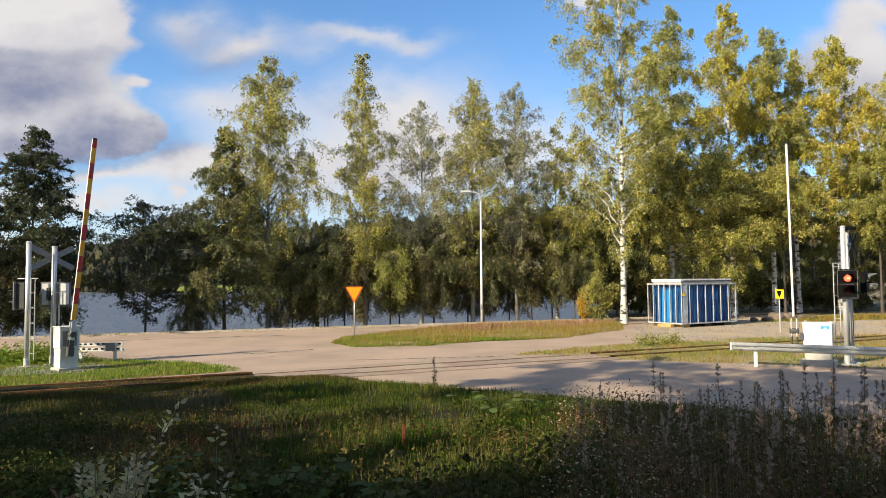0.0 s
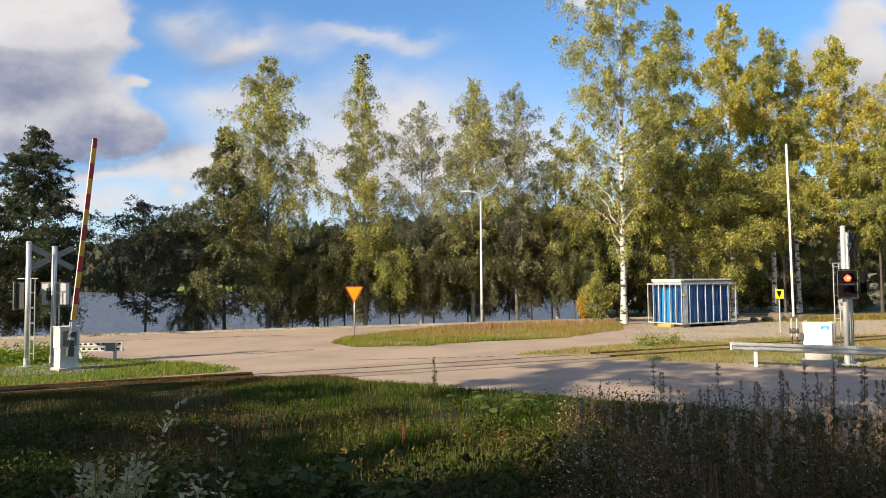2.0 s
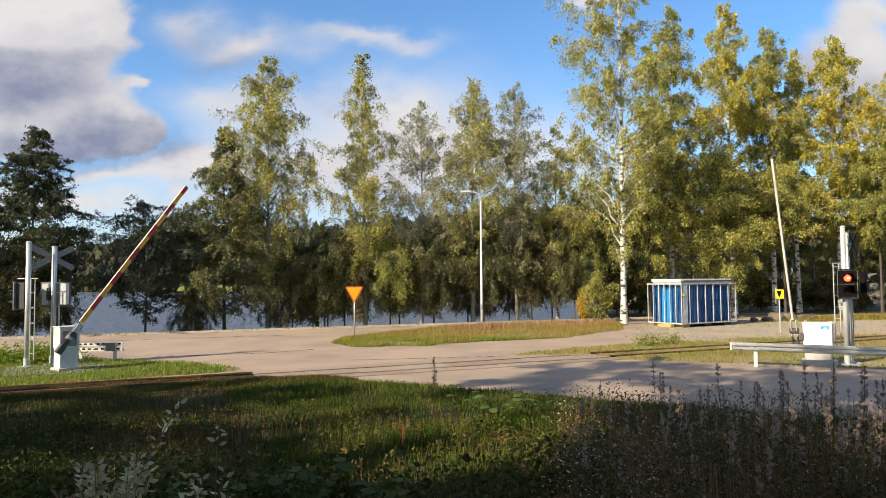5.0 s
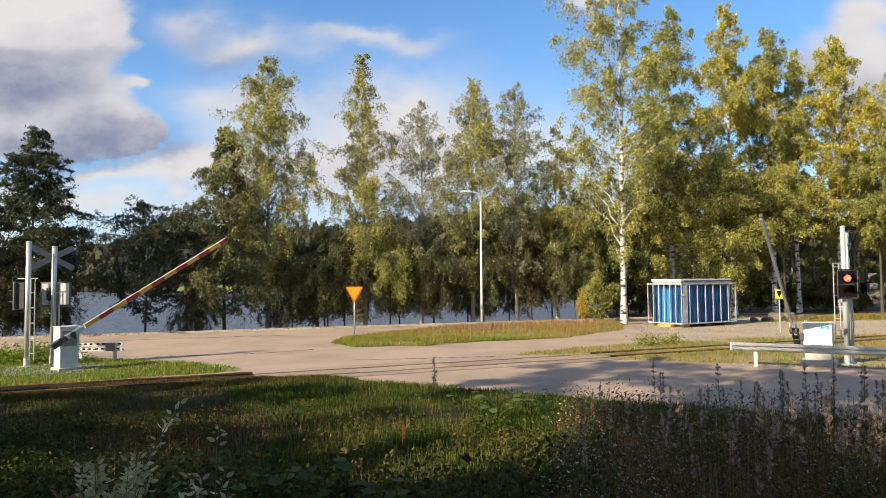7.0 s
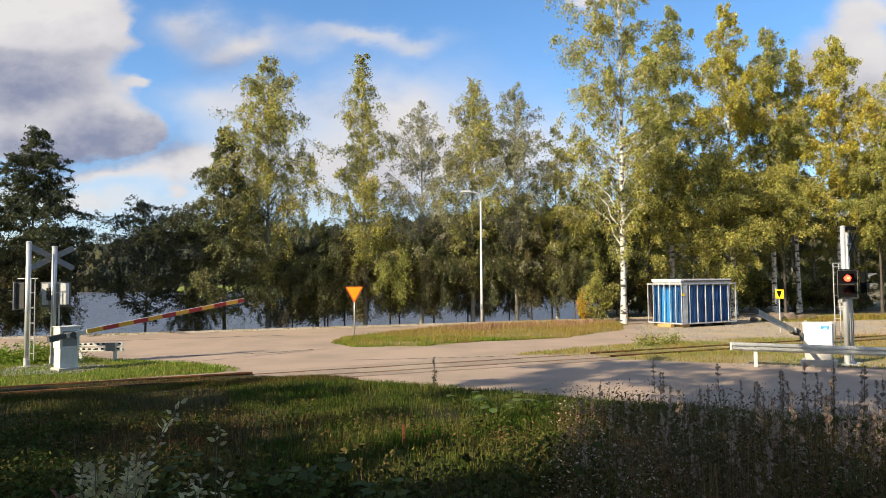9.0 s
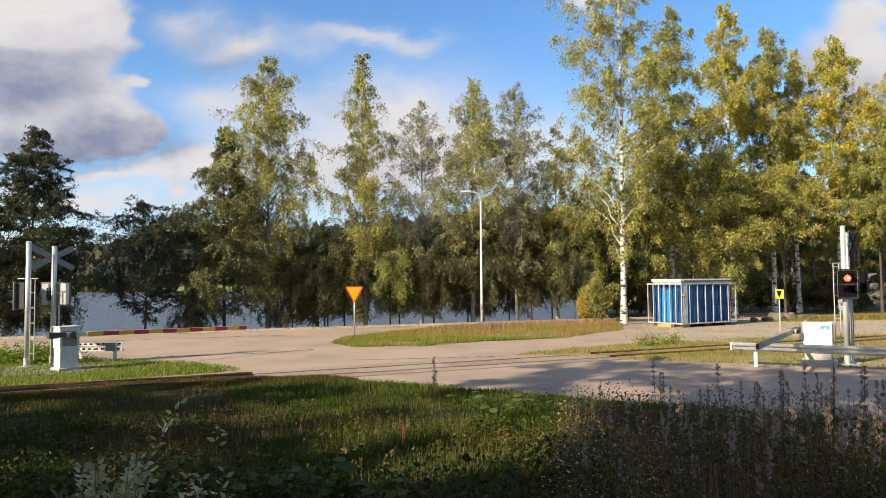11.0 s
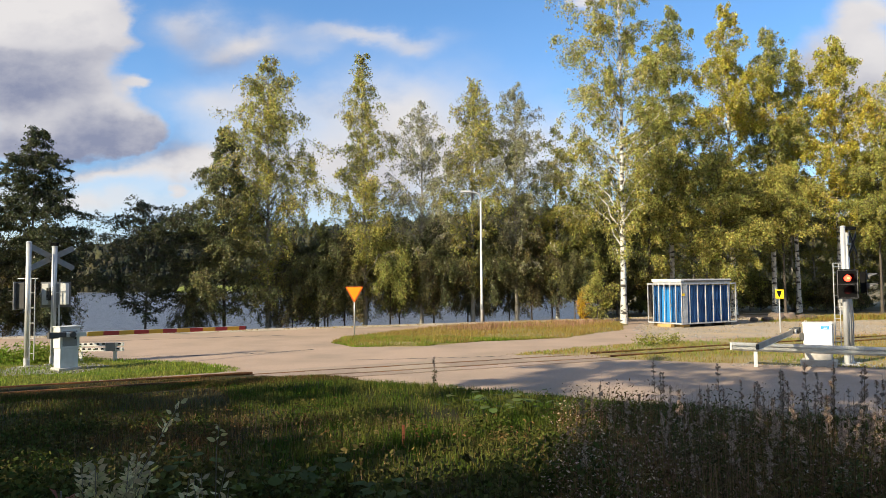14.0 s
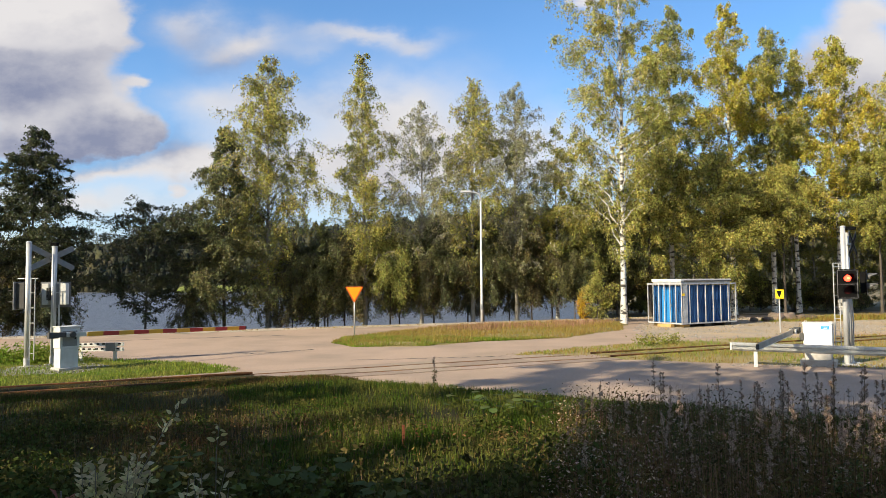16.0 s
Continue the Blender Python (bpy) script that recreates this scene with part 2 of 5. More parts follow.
M = dict(  # real base colours
    soil=material("dry_soil_and_grass", (0.16, 0.12, 0.06), (0.10, 0.10, 0.035), 5, 0.95, bump=0.6, c3=(0.20, 0.15, 0.085)),
    road=material("sanded_asphalt", (0.335, 0.242, 0.178), (0.41, 0.30, 0.225), 16, 0.9, bump=0.35, c3=(0.28, 0.212, 0.16), scale2=0.35, bump_scale=60),
    path=material("concrete_path", (0.46, 0.40, 0.32), (0.38, 0.32, 0.25), 9, 0.9, bump=0.3),
    gravel=material("grey_gravel", (0.40, 0.33, 0.245), (0.27, 0.22, 0.165), 22, 0.95, bump=0.8, c3=(0.43, 0.32, 0.20), scale2=0.4),
    stone=material("pebble", (0.33, 0.31, 0.28), (0.2, 0.19, 0.18), 6, 0.9, bump=0.3, island=0.5),
    boulder=material("red_granite", (0.13, 0.085, 0.065), (0.21, 0.16, 0.13), 9, 0.9, bump=1.0, c3=(0.09, 0.085, 0.06), random_ob=0.25),
    turf=material("green_turf", (0.075, 0.105, 0.016), (0.125, 0.14, 0.026), 6, 0.95, bump=0.6, spec=0.1, c3=(0.14, 0.135, 0.03), scale2=0.5),
    dryturf=material("dry_turf", (0.25, 0.185, 0.07), (0.13, 0.13, 0.035), 4, 0.95, bump=0.6, c3=(0.30, 0.23, 0.11), scale2=0.5),
    # overgrown soil of the shaded verge; part of the shade is in this dark colour
    dark_turf=material("shade_darkened_soil", (0.035, 0.037, 0.014), (0.055, 0.044, 0.020), 5, 0.95, bump=0.6, c3=(0.022, 0.022, 0.011), scale2=0.6, spec=0.08),
    blade=material("grass_green", (0.12, 0.20, 0.018), (0.18, 0.245, 0.028), 2, 0.7, bump=0, island=0.4, translucent=0.3, c3=(0.26, 0.24, 0.06), scale2=0.7, spec=0.12),
    dry=material("grass_dry", (0.30, 0.22, 0.055), (0.22, 0.17, 0.04), 2, 0.8, bump=0, island=0.4, translucent=0.25, c3=(0.27, 0.18, 0.05), scale2=0.6, spec=0.12),
    brown_herb=material("withered_leaf", (0.15, 0.090, 0.032), (0.105, 0.068, 0.022), 3, 0.8, bump=0, island=0.5, translucent=0.2, c3=(0.065, 0.070, 0.022), scale2=0.9, spec=0.12),
    stalk=material("red_brown_stalk", (0.27, 0.145, 0.085), (0.19, 0.105, 0.062), 3, 0.8, bump=0, island=0.5, c3=(0.30, 0.19, 0.11), scale2=0.8, spec=0.12),
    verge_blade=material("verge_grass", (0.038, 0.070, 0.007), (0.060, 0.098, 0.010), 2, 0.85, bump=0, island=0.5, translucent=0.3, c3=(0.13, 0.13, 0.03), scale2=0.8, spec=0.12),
    guard_steel=material("bright_guard_rail_steel", (0.74, 0.74, 0.72), (0.62, 0.62, 0.61), 9, 0.42, metal=0.35, bump=0.08, c3=(0.54, 0.54, 0.53), scale2=1.1),
    burdock=material("burdock_leaf", (0.050, 0.078, 0.020), (0.080, 0.108, 0.030), 6, 0.85, spec=0.15, bump=0.2, random_ob=0.35, translucent=0.2, c3=(0.10, 0.11, 0.035), scale2=2.0),
    greybark=material("grey_birch_bark", (0.36, 0.34, 0.30), (0.17, 0.155, 0.135), 5, 0.9, bump=0.5, stretch=(1, 1, 0.6)),
    herb=material("herb_leaf", (0.050, 0.068, 0.012), (0.076, 0.096, 0.018), 3, 0.85, spec=0.12, bump=0, island=0.5, translucent=0.25, c3=(0.085, 0.070, 0.022), scale2=0.8),
    seed=material("dry_seed_heads", (0.50, 0.36, 0.26), (0.60, 0.47, 0.36), 4, 0.9, bump=0, island=0.5, translucent=0.2, c3=(0.20, 0.11, 0.08), scale2=0.9, spec=0.12),
    # sapling leaves: warm, raised colour stands in for sun dapples on them
    pale=material("sun_painted_leaf", (0.66, 0.56, 0.32), (0.72, 0.63, 0.40), 8, 0.6, bump=0.1, island=0.4, translucent=0.3, c3=(0.36, 0.32, 0.12), scale2=2.0),
    red_leaf=material("red_fern", (0.36, 0.11, 0.04), (0.30, 0.16, 0.05), 4, 0.7, bump=0, island=0.4, translucent=0.3),
    alder=material("alder_leaf", (0.040, 0.050, 0.019), (0.066, 0.074, 0.026), 1.2, 0.42, bump=0, island=0.75, translucent=0.22),
    dull=material("dull_green_leaf", (0.085, 0.102, 0.036), (0.135, 0.145, 0.052), 0.9, 0.42, bump=0, island=0.75, translucent=0.3, c3=(0.17, 0.16, 0.055), scale2=0.4),
    olive=material("olive_green_leaf", (0.086, 0.090, 0.030), (0.140, 0.130, 0.042), 0.9, 0.45, bump=0, island=0.75, translucent=0.25, c3=(0.175, 0.13, 0.052), scale2=0.5),
    birch=material("birch_leaf", (0.28, 0.285, 0.062), (0.38, 0.355, 0.085), 0.8, 0.42, bump=0, island=0.75, translucent=0.35, c3=(0.40, 0.36, 0.08), scale2=0.35),
    green=material("birch_leaf_green", (0.215, 0.23, 0.050), (0.30, 0.30, 0.070), 0.8, 0.42, bump=0, island=0.75, translucent=0.32, c3=(0.34, 0.32, 0.065), scale2=0.35),
    yellow=material("birch_leaf_yellow", (0.43, 0.385, 0.058), (0.35, 0.345, 0.066), 0.8, 0.42, bump=0, island=0.75, translucent=0.38, c3=(0.50, 0.42, 0.055), scale2=0.4),
    grey_leaf=material("thin_leaf_grey", (0.24, 0.25, 0.12), (0.32, 0.30, 0.15), 0.9, 0.45, bump=0, island=0.75, translucent=0.3),
    orange_leaf=material("orange_leaf", (0.60, 0.33, 0.02), (0.50, 0.36, 0.03), 2, 0.6, bump=0, island=0.4, translucent=0.35),
    bark=material("dark_bark", (0.055, 0.045, 0.036), (0.10, 0.085, 0.068), 7, 0.95, bump=0.8, stretch=(1, 1, 0.3)),
    birch_bark=birch_bark(),
    twig=material("grey_twig", (0.20, 0.18, 0.16), (0.12, 0.10, 0.085), 6, 0.9, bump=0.3),
    forest=material("far_forest", (0.014, 0.019, 0.011), (0.028, 0.031, 0.014), 0.12, 0.9, bump=0.5, island=0.5, c3=(0.042, 0.036, 0.015), scale2=0.03, bump_scale=0.5),
    meadow=material("far_meadow", (0.14, 0.19, 0.03), (0.20, 0.20, 0.05), 0.2, 0.9, bump=0.3),
    water=water_material(),
    rail=material("rusty_rail", (0.085, 0.040, 0.020), (0.050, 0.026, 0.016), 9, 0.8, bump=0.4, spec=0.2, c3=(0.19, 0.085, 0.03), scale2=1.5),
    sleeper=material("weathered_sleeper", (0.14, 0.10, 0.075), (0.08, 0.06, 0.05), 6, 0.95, bump=0.6, random_ob=0.3, stretch=(1, 4, 1)),
    panel=material("crossing_panel", (0.31, 0.235, 0.18), (0.25, 0.195, 0.15), 10, 0.9, bump=0.4, random_ob=0.15),
    galv=material("galvanised_steel", (0.54, 0.54, 0.53), (0.43, 0.43, 0.44), 9, 0.42, metal=0.35, bump=0.08, c3=(0.60, 0.60, 0.58), scale2=1.5),
    steel=material("weathered_steel", (0.46, 0.46, 0.46), (0.30, 0.31, 0.33), 14, 0.5, metal=0.3, bump=0.1, c3=(0.58, 0.58, 0.57), scale2=3.0),
    white=material("white_paint", (0.78, 0.77, 0.73), (0.70, 0.69, 0.65), 7, 0.5, bump=0.06, c3=(0.62, 0.60, 0.55), scale2=1.2),
    boomback=material("weathered_boom_back", (0.36, 0.30, 0.23), (0.27, 0.22, 0.16), 5, 0.7, bump=0.1, c3=(0.42, 0.37, 0.30), scale2=1.3),
    greypaint=material("light_grey_cabinet", (0.60, 0.60, 0.58), (0.52, 0.52, 0.50), 8, 0.55, bump=0.08, c3=(0.46, 0.45, 0.42), scale2=1.8),
    darkgrey=material("dark_grey_paint", (0.06, 0.058, 0.056), (0.09, 0.087, 0.083), 8, 0.7, spec=0.2, bump=0.1),
    signgrey=material("grey_sign_back", (0.23, 0.23, 0.23), (0.18, 0.18, 0.185), 6, 0.55, metal=0.3, bump=0.05),
    concrete=material("concrete_foot", (0.46, 0.44, 0.40), (0.36, 0.34, 0.31), 8, 0.9, bump=0.4),
    black=material("matt_black", (0.006, 0.006, 0.006), (0.011, 0.011, 0.011), 8, 0.95, bump=0.05, spec=0.04),
    red=material("boom_red", (0.50, 0.030, 0.020), (0.42, 0.035, 0.022), 6, 0.5, bump=0.05, c3=(0.36, 0.03, 0.02), scale2=1.2),
    yellowpaint=material("boom_yellow", (0.80, 0.40, 0.02), (0.72, 0.36, 0.03), 6, 0.5, bump=0.05, c3=(0.62, 0.30, 0.03), scale2=1.2),
    orange=material("sign_orange", (0.90, 0.33, 0.008), (0.84, 0.29, 0.008), 6, 0.45, bump=0.02),
    sign_red=material("sign_red_border", (0.62, 0.10, 0.02), (0.56, 0.09, 0.02), 6, 0.45, bump=0.02),
    signyellow=material("sign_yellow", (0.90, 0.62, 0.01), (0.84, 0.56, 0.01), 6, 0.45, bump=0.02),
    blue=material("blue_sheet", (0.035, 0.15, 0.40), (0.025, 0.115, 0.33), 3, 0.5, bump=0.05, c3=(0.05, 0.18, 0.43), scale2=0.8, random_ob=0.08),
    blue_door=material("bright_blue_door", (0.02, 0.22, 0.52), (0.02, 0.19, 0.46), 4, 0.5, bump=0.05),
    label_blue=material("label_blue", (0.02, 0.32, 0.66), (0.03, 0.28, 0.6), 6, 0.4, bump=0.02),
    roofwhite=material("white_roof_sheet", (0.74, 0.73, 0.70), (0.62, 0.61, 0.58), 5, 0.5, bump=0.1, c3=(0.50, 0.48, 0.44), scale2=1.2),
    wood=material("timber_block", (0.50, 0.33, 0.12), (0.40, 0.26, 0.10), 6, 0.8, bump=0.3),
    lamp_on=glow("signal_lamp_lit", (1.0, 0.045, 0.02), 5.0),
    lamp_core=glow("signal_lamp_core", (1.0, 0.30, 0.07), 3.5),
    lamp_off=material("signal_lens_dark", (0.035, 0.004, 0.004), (0.025, 0.003, 0.003), 8, 0.4, spec=0.2, bump=0.0),
    orange_stake=material("stake_orange", (0.33, 0.11, 0.05), (0.27, 0.09, 0.04), 8, 0.7, bump=0.1),
)


# ---- building helpers ----
def mesh_np(name, verts, faces, mat, smooth=False):
    """A mesh from arrays: verts n x 3, faces m x k."""
    verts, faces = np.asarray(verts, dtype=np.float32), np.asarray(faces, dtype=np.int32)
    me = bpy.data.meshes.new(name)
    me.vertices.add(len(verts))
    me.vertices.foreach_set("co", verts.ravel())
    k = faces.shape[1]
    me.loops.add(faces.size)
    me.loops.foreach_set("vertex_index", faces.ravel())
    me.polygons.add(len(faces))
    me.polygons.foreach_set("loop_start", np.arange(0, faces.size, k, dtype=np.int32))
    if smooth:
        me.polygons.foreach_set("use_smooth", np.ones(len(faces), dtype=bool))
    me.update(calc_edges=True)
    me.validate()
    for m in (mat if isinstance(mat, (list, tuple)) else [mat]):
        me.materials.append(m)
    return me


def bm_mesh(name, bm, mat, smooth=False):
    bmesh.ops.recalc_face_normals(bm, faces=bm.faces)
    me = bpy.data.meshes.new(name)
    bm.to_mesh(me)
    bm.free()
    for m in (mat if isinstance(mat, (list, tuple)) else [mat]):
        me.materials.append(m)
    if smooth:
        me.polygons.foreach_set("use_smooth", np.ones(len(me.polygons), dtype=bool))
    return me


def part(name, bm, mat, parent, label="", smooth=False):
    ob = new(name, bm_mesh(name, bm, mat, smooth) if isinstance(bm, bmesh.types.BMesh) else bm)
    ob.parent = parent
    if label:
        ob["label"] = label
    return ob


def empty(name, m, label, category, group="", kind=""):
    ob = new(name)
    ob.empty_display_size = 0.2
    ob.matrix_basis = m
    return tagged(ob, label, category, group, kind)


def box(bm, sx, sy, sz, m=None, bevel=0.0, mat=0):
    """A box of that size, its centre at the origin of m."""
    made = bmesh.ops.create_cube(bm, size=1.0, matrix=(m or Matrix()) @ Matrix.Diagonal((sx, sy, sz, 1)))["verts"]
    if bevel:
        edges = list({e for v in made for e in v.link_edges})
        res = bmesh.ops.bevel(bm, geom=edges, offset=bevel, segments=2, affect="EDGES", profile=0.6)
        for f in res["faces"]:
            f.material_index = mat
    else:
        for f in {f for v in made for f in v.link_faces}:
            f.material_index = mat
    return bm


def boxes(*rows, bevel=0.0):
    """A bmesh of boxes (sx, sy, sz, x, y, z)."""
    bm = bmesh.new()
    for sx, sy, sz, x, y, z in rows:
        box(bm, sx, sy, sz, Matrix.Translation((x, y, z)), bevel)
    return bm


def tube(bm, pts, radii, n=10, cap=True):
    """A tapered pipe along points."""
    rings, up0 = [], None
    for i, p in enumerate(pts):
        p = Vector(p)
        a, b = Vector(pts[max(i - 1, 0)]), Vector(pts[min(i + 1, len(pts) - 1)])
        d = (b - a).normalized()
        ref = up0 or (Vector((0, 0, 1)) if abs(d.z) < 0.9 else Vector((1, 0, 0)))
        s = d.cross(ref).normalized()
        t = s.cross(d).normalized()
        up0 = t
        r = radii[i] if isinstance(radii, (list, tuple)) else radii
        rings.append([bm.verts.new(p + (s * math.cos(2 * math.pi * k / n) + t * math.sin(2 * math.pi * k / n)) * r) for k in range(n)])
    for a, b in zip(rings, rings[1:]):
        for k in range(n):
            bm.faces.new((a[k], a[(k + 1) % n], b[(k + 1) % n], b[k]))
    if cap:
        bm.faces.new(rings[0][::-1]), bm.faces.new(rings[-1])
    return bm


def pipe(pts, radii, n=10):
    return tube(bmesh.new(), pts, radii, n)


def plate(outline, thick, m=None):
    """A flat plate of an outline in x and z, thick along y."""
    bm = bmesh.new()
    m = m or Matrix()
    a = [bm.verts.new(m @ Vector((x, -thick / 2, z))) for x, z in outline]
    b = [bm.verts.new(m @ Vector((x, thick / 2, z))) for x, z in outline]
    bm.faces.new(a), bm.faces.new(b[::-1])
    for i in range(len(a)):
        j = (i + 1) % len(a)
        bm.faces.new((a[j], a[i], b[i], b[j]))
    return bm


def fbm2(x, y, scale, seed):
    """Smooth value noise on arrays, about -1 to 1."""
    rng = np.random.RandomState(seed)
    out = np.zeros_like(x, dtype=float)
    amp = 1.0
    for o in range(4):
        tab = rng.rand(64, 64) * 2 - 1
        gx, gy = x * scale * 2 ** o + 13.7 * o, y * scale * 2 ** o + 7.3 * o
        ix, iy = np.floor(gx).astype(int), np.floor(gy).astype(int)
        fx, fy = gx - ix, gy - iy
        fx, fy = fx * fx * (3 - 2 * fx), fy * fy * (3 - 2 * fy)
        a, b, c, d = tab[ix % 64, iy % 64], tab[(ix + 1) % 64, iy % 64], tab[ix % 64, (iy + 1) % 64], tab[(ix + 1) % 64, (iy + 1) % 64]
        out += amp * ((a * (1 - fx) + b * fx) * (1 - fy) + (c * (1 - fx) + d * fx) * fy)
        amp *= 0.5
    return out / 1.6


def inside(poly, x, y):
    """Signed distance to a polygon, positive inside."""
    p = np.asarray(poly, dtype=float)
    q = np.roll(p, -1, axis=0)
    best, ins = np.full(x.shape, 1e9), np.zeros(x.shape, dtype=bool)
    for (ax, ay), (bx, by) in zip(p, q):
        ex, ey = bx - ax, by - ay
        t = np.clip(((x - ax) * ex + (y - ay) * ey) / (ex * ex + ey * ey + 1e-12), 0, 1)
        best = np.minimum(best, np.hypot(x - ax - t * ex, y - ay - t * ey))
        hit = ((ay > y) != (by > y)) & (x < ex * (y - ay) / (ey if abs(ey) > 1e-9 else 1e-9) + ax)
        ins ^= hit
    return np.where(ins, best, -best)


# ---- the lie of the land ----
def road_edge(x):
    return 40.6 + 0.38 * x


def shore(x):
    return road_edge(x) + 3.6 + 3.0 * np.maximum(x - 9.0, 0.0)


def track_y(x):
    return 21.1 + 0.43 * x


def land(x, y):
    """Height of the ground sheet."""
    x, y = np.asarray(x, dtype=float), np.asarray(y, dtype=float)
    s = y - shore(x)
    z = -0.03 - 0.55 * np.clip((s + 1.6) / 1.6, 0, 1) - 1.2 * np.clip(s / 4.0, 0, 1)
    far = np.clip((y - 300.0) / 60.0, 0, 1)
    z = z + far * 2.6
    wood = np.clip((x - 12.0) / 6.0, 0, 1) * np.clip((y - 44.0) / 10.0, 0, 1)
    z = z + wood * 0.2 * fbm2(x, y, 0.2, 4)
    return z


def graded(lo, hi, fine_lo, fine_hi, step, grow):
    """Coordinates, even inside the fine stretch and widening outside it."""
    mid = list(np.arange(fine_lo, fine_hi + step / 2, step))
    out, d = [], step
    v = fine_hi
    while v < hi:
        d *= grow
        v += d
        out.append(min(v, hi))
    left, d, v = [], step, fine_lo
    while v > lo:
        d *= grow
        v -= d
        left.append(max(v, lo))
    return np.array(left[::-1] + mid + out)


def sheet(xs, ys, zf):
    gx, gy = np.meshgrid(xs, ys)
    v = np.stack([gx.ravel(), gy.ravel(), zf(gx, gy).ravel()], 1)
    nx, ny = len(xs), len(ys)
    i = (np.arange(ny - 1)[:, None] * nx + np.arange(nx - 1)[None]).ravel()
    return v, np.stack([i, i + 1, i + nx + 1, i + nx], 1)


v, f = sheet(graded(-1500, 1500, -40, 40, 0.8, 1.25), graded(-400, 2500, -10, 70, 0.8, 1.25), land)
ground = tagged(new("ground", mesh_np("ground", v, f, M["soil"], True)), "bare soil and thin dry grass by a lake", "ground", kind="structure")

v, f = sheet(graded(-900, 900, -60, 60, 20, 1.4), graded(28, 420, 30, 80, 10, 1.3), lambda x, y: np.full(x.shape, -0.75))
water = tagged(new("water", mesh_np("water", v, f, M["water"], True)), "rippled blue-grey lake water", "lake", kind="structure")


def patch(name, poly, step, height, mat, label, category, wobble=0.35, base=0.0, seed=1, kind="structure"):
    """A raised, uneven sheet inside a polygon with a ragged edge."""
    p = np.asarray(poly, dtype=float)
    xs, ys = np.arange(p[:, 0].min() - 0.5, p[:, 0].max() + 0.5, step), np.arange(p[:, 1].min() - 0.5, p[:, 1].max() + 0.5, step)
    gx, gy = np.meshgrid(xs, ys)
    d = inside(poly, gx, gy) + wobble * fbm2(gx, gy, 0.7, seed)
    z = base + height * np.clip(d / 0.8, -0.5, 1) * (1 + 0.35 * fbm2(gx, gy, 0.8, seed + 9))
    z = np.where(d < 0, base - 0.05, z)
    v = np.stack([gx.ravel(), gy.ravel(), z.ravel()], 1)
    nx, ny = len(xs), len(ys)
    i = (np.arange(ny - 1)[:, None] * nx + np.arange(nx - 1)[None]).ravel()
    f = np.stack([i, i + 1, i + nx + 1, i + nx], 1)
    keep = (d.ravel()[f] > 0).any(1)
    f = f[keep]
    used, inv = np.unique(f, return_inverse=True)
    return tagged(new(name, mesh_np(name, v[used], inv.reshape(f.shape), mat, True)), label, category, kind=kind)


ROAD = [(-60, 14), (-20, 13), (-8, 15), (0, 13), (14, 4), (60, -14), (60, 62.5), (40, 55.6), (10, 44.2), (-21, 32.4), (-60, 17.5)]
patch("road", ROAD, 0.5, 0.012, M["road"], "worn pinkish grey asphalt road with dust and sand", "road", wobble=0.05, base=0.0, seed=3)
for k, (x0, y0, x1, y1) in enumerate(((-14.4, 24.3, -9.3, 23.9), (-9.3, 23.9, -6.5, 24.7), (-6.5, 24.7, -4.9, 25.9), (-3.0, 22.2, 2.2, 23.0), (-18.5, 29.6, -7.5, 33.2))):
    bm = bmesh.new()
    n = 24
    pts = [(x0 + (x1 - x0) * i / n + 0.05 * math.sin(i * 2.3 + k), y0 + (y1 - y0) * i / n + 0.05 * math.sin(i * 1.7 + 2 * k)) for i in range(n + 1)]
    tube(bm, [(x, y, 0.004) for x, y in pts], [0.018 + 0.012 * math.sin(i * 3.1) for i in range(n + 1)], 6)
    tagged(new("tar_seam", bm_mesh("tar_seam", bm, M["darkgrey"])), "dark tar-filled crack across the road", "road crack", kind="structure")
PATH = [(-60, 18.1), (-21, 32.9), (10, 44.7), (30, 52.3), (30, 53.6), (10, 46.0), (-21, 34.2), (-60, 19.3)]
patch("pavement", PATH, 0.3, 0.05, M["path"], "pale dusty footpath along the shore", "footpath", wobble=0.12, seed=5)
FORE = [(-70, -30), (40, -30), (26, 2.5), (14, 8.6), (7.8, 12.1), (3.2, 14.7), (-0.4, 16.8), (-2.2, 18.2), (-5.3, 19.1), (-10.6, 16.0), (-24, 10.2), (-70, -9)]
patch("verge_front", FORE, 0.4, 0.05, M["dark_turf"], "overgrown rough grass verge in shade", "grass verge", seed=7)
LEFT = [(-60, -4.5), (-24, 11.2), (-10.6, 17.0), (-5.9, 19.5), (-6.0, 20.2), (-8.4, 22.2), (-10.5, 23.0), (-13.8, 24.4), (-17.1, 26.2), (-30, 24), (-60, 14)]
patch("verge_left", LEFT, 0.3, 0.05, M["turf"], "sunlit green grass verge beside the railway", "grass verge", seed=8)
ISLAND = [(-4.7, 28.6), (-4.6, 30.8), (-3.9, 32.0), (-0.8, 37.0), (4.1, 40.6), (9.4, 42.0), (10.8, 40.0), (9.0, 34.6), (5.3, 30.0), (1.5, 28.6), (-0.6, 26.9), (-3.6, 26.6)]
patch("grass_island", ISLAND, 0.3, 0.10, M["dryturf"], "rough traffic island of dry and green grass", "grass island", seed=9)
RIGHT = [(2.0, 23.4), (4.6, 25.4), (9.7, 28.2), (14, 29.3), (22, 31), (40, 38), (40, 31), (17.5, 21), (14, 18.2), (11.9, 18.9), (10.2, 19.5), (8.4, 20.3), (5.6, 21.6)]
patch("verge_right", RIGHT, 0.3, 0.04, M["dryturf"], "thin dry grass verge along the railway", "grass verge", seed=10)
YARD = [(9.6, 34.6), (11.2, 39), (14, 43), (36, 50), (36, 37), (20, 31.2), (13, 29.6), (8.4, 28.9)]
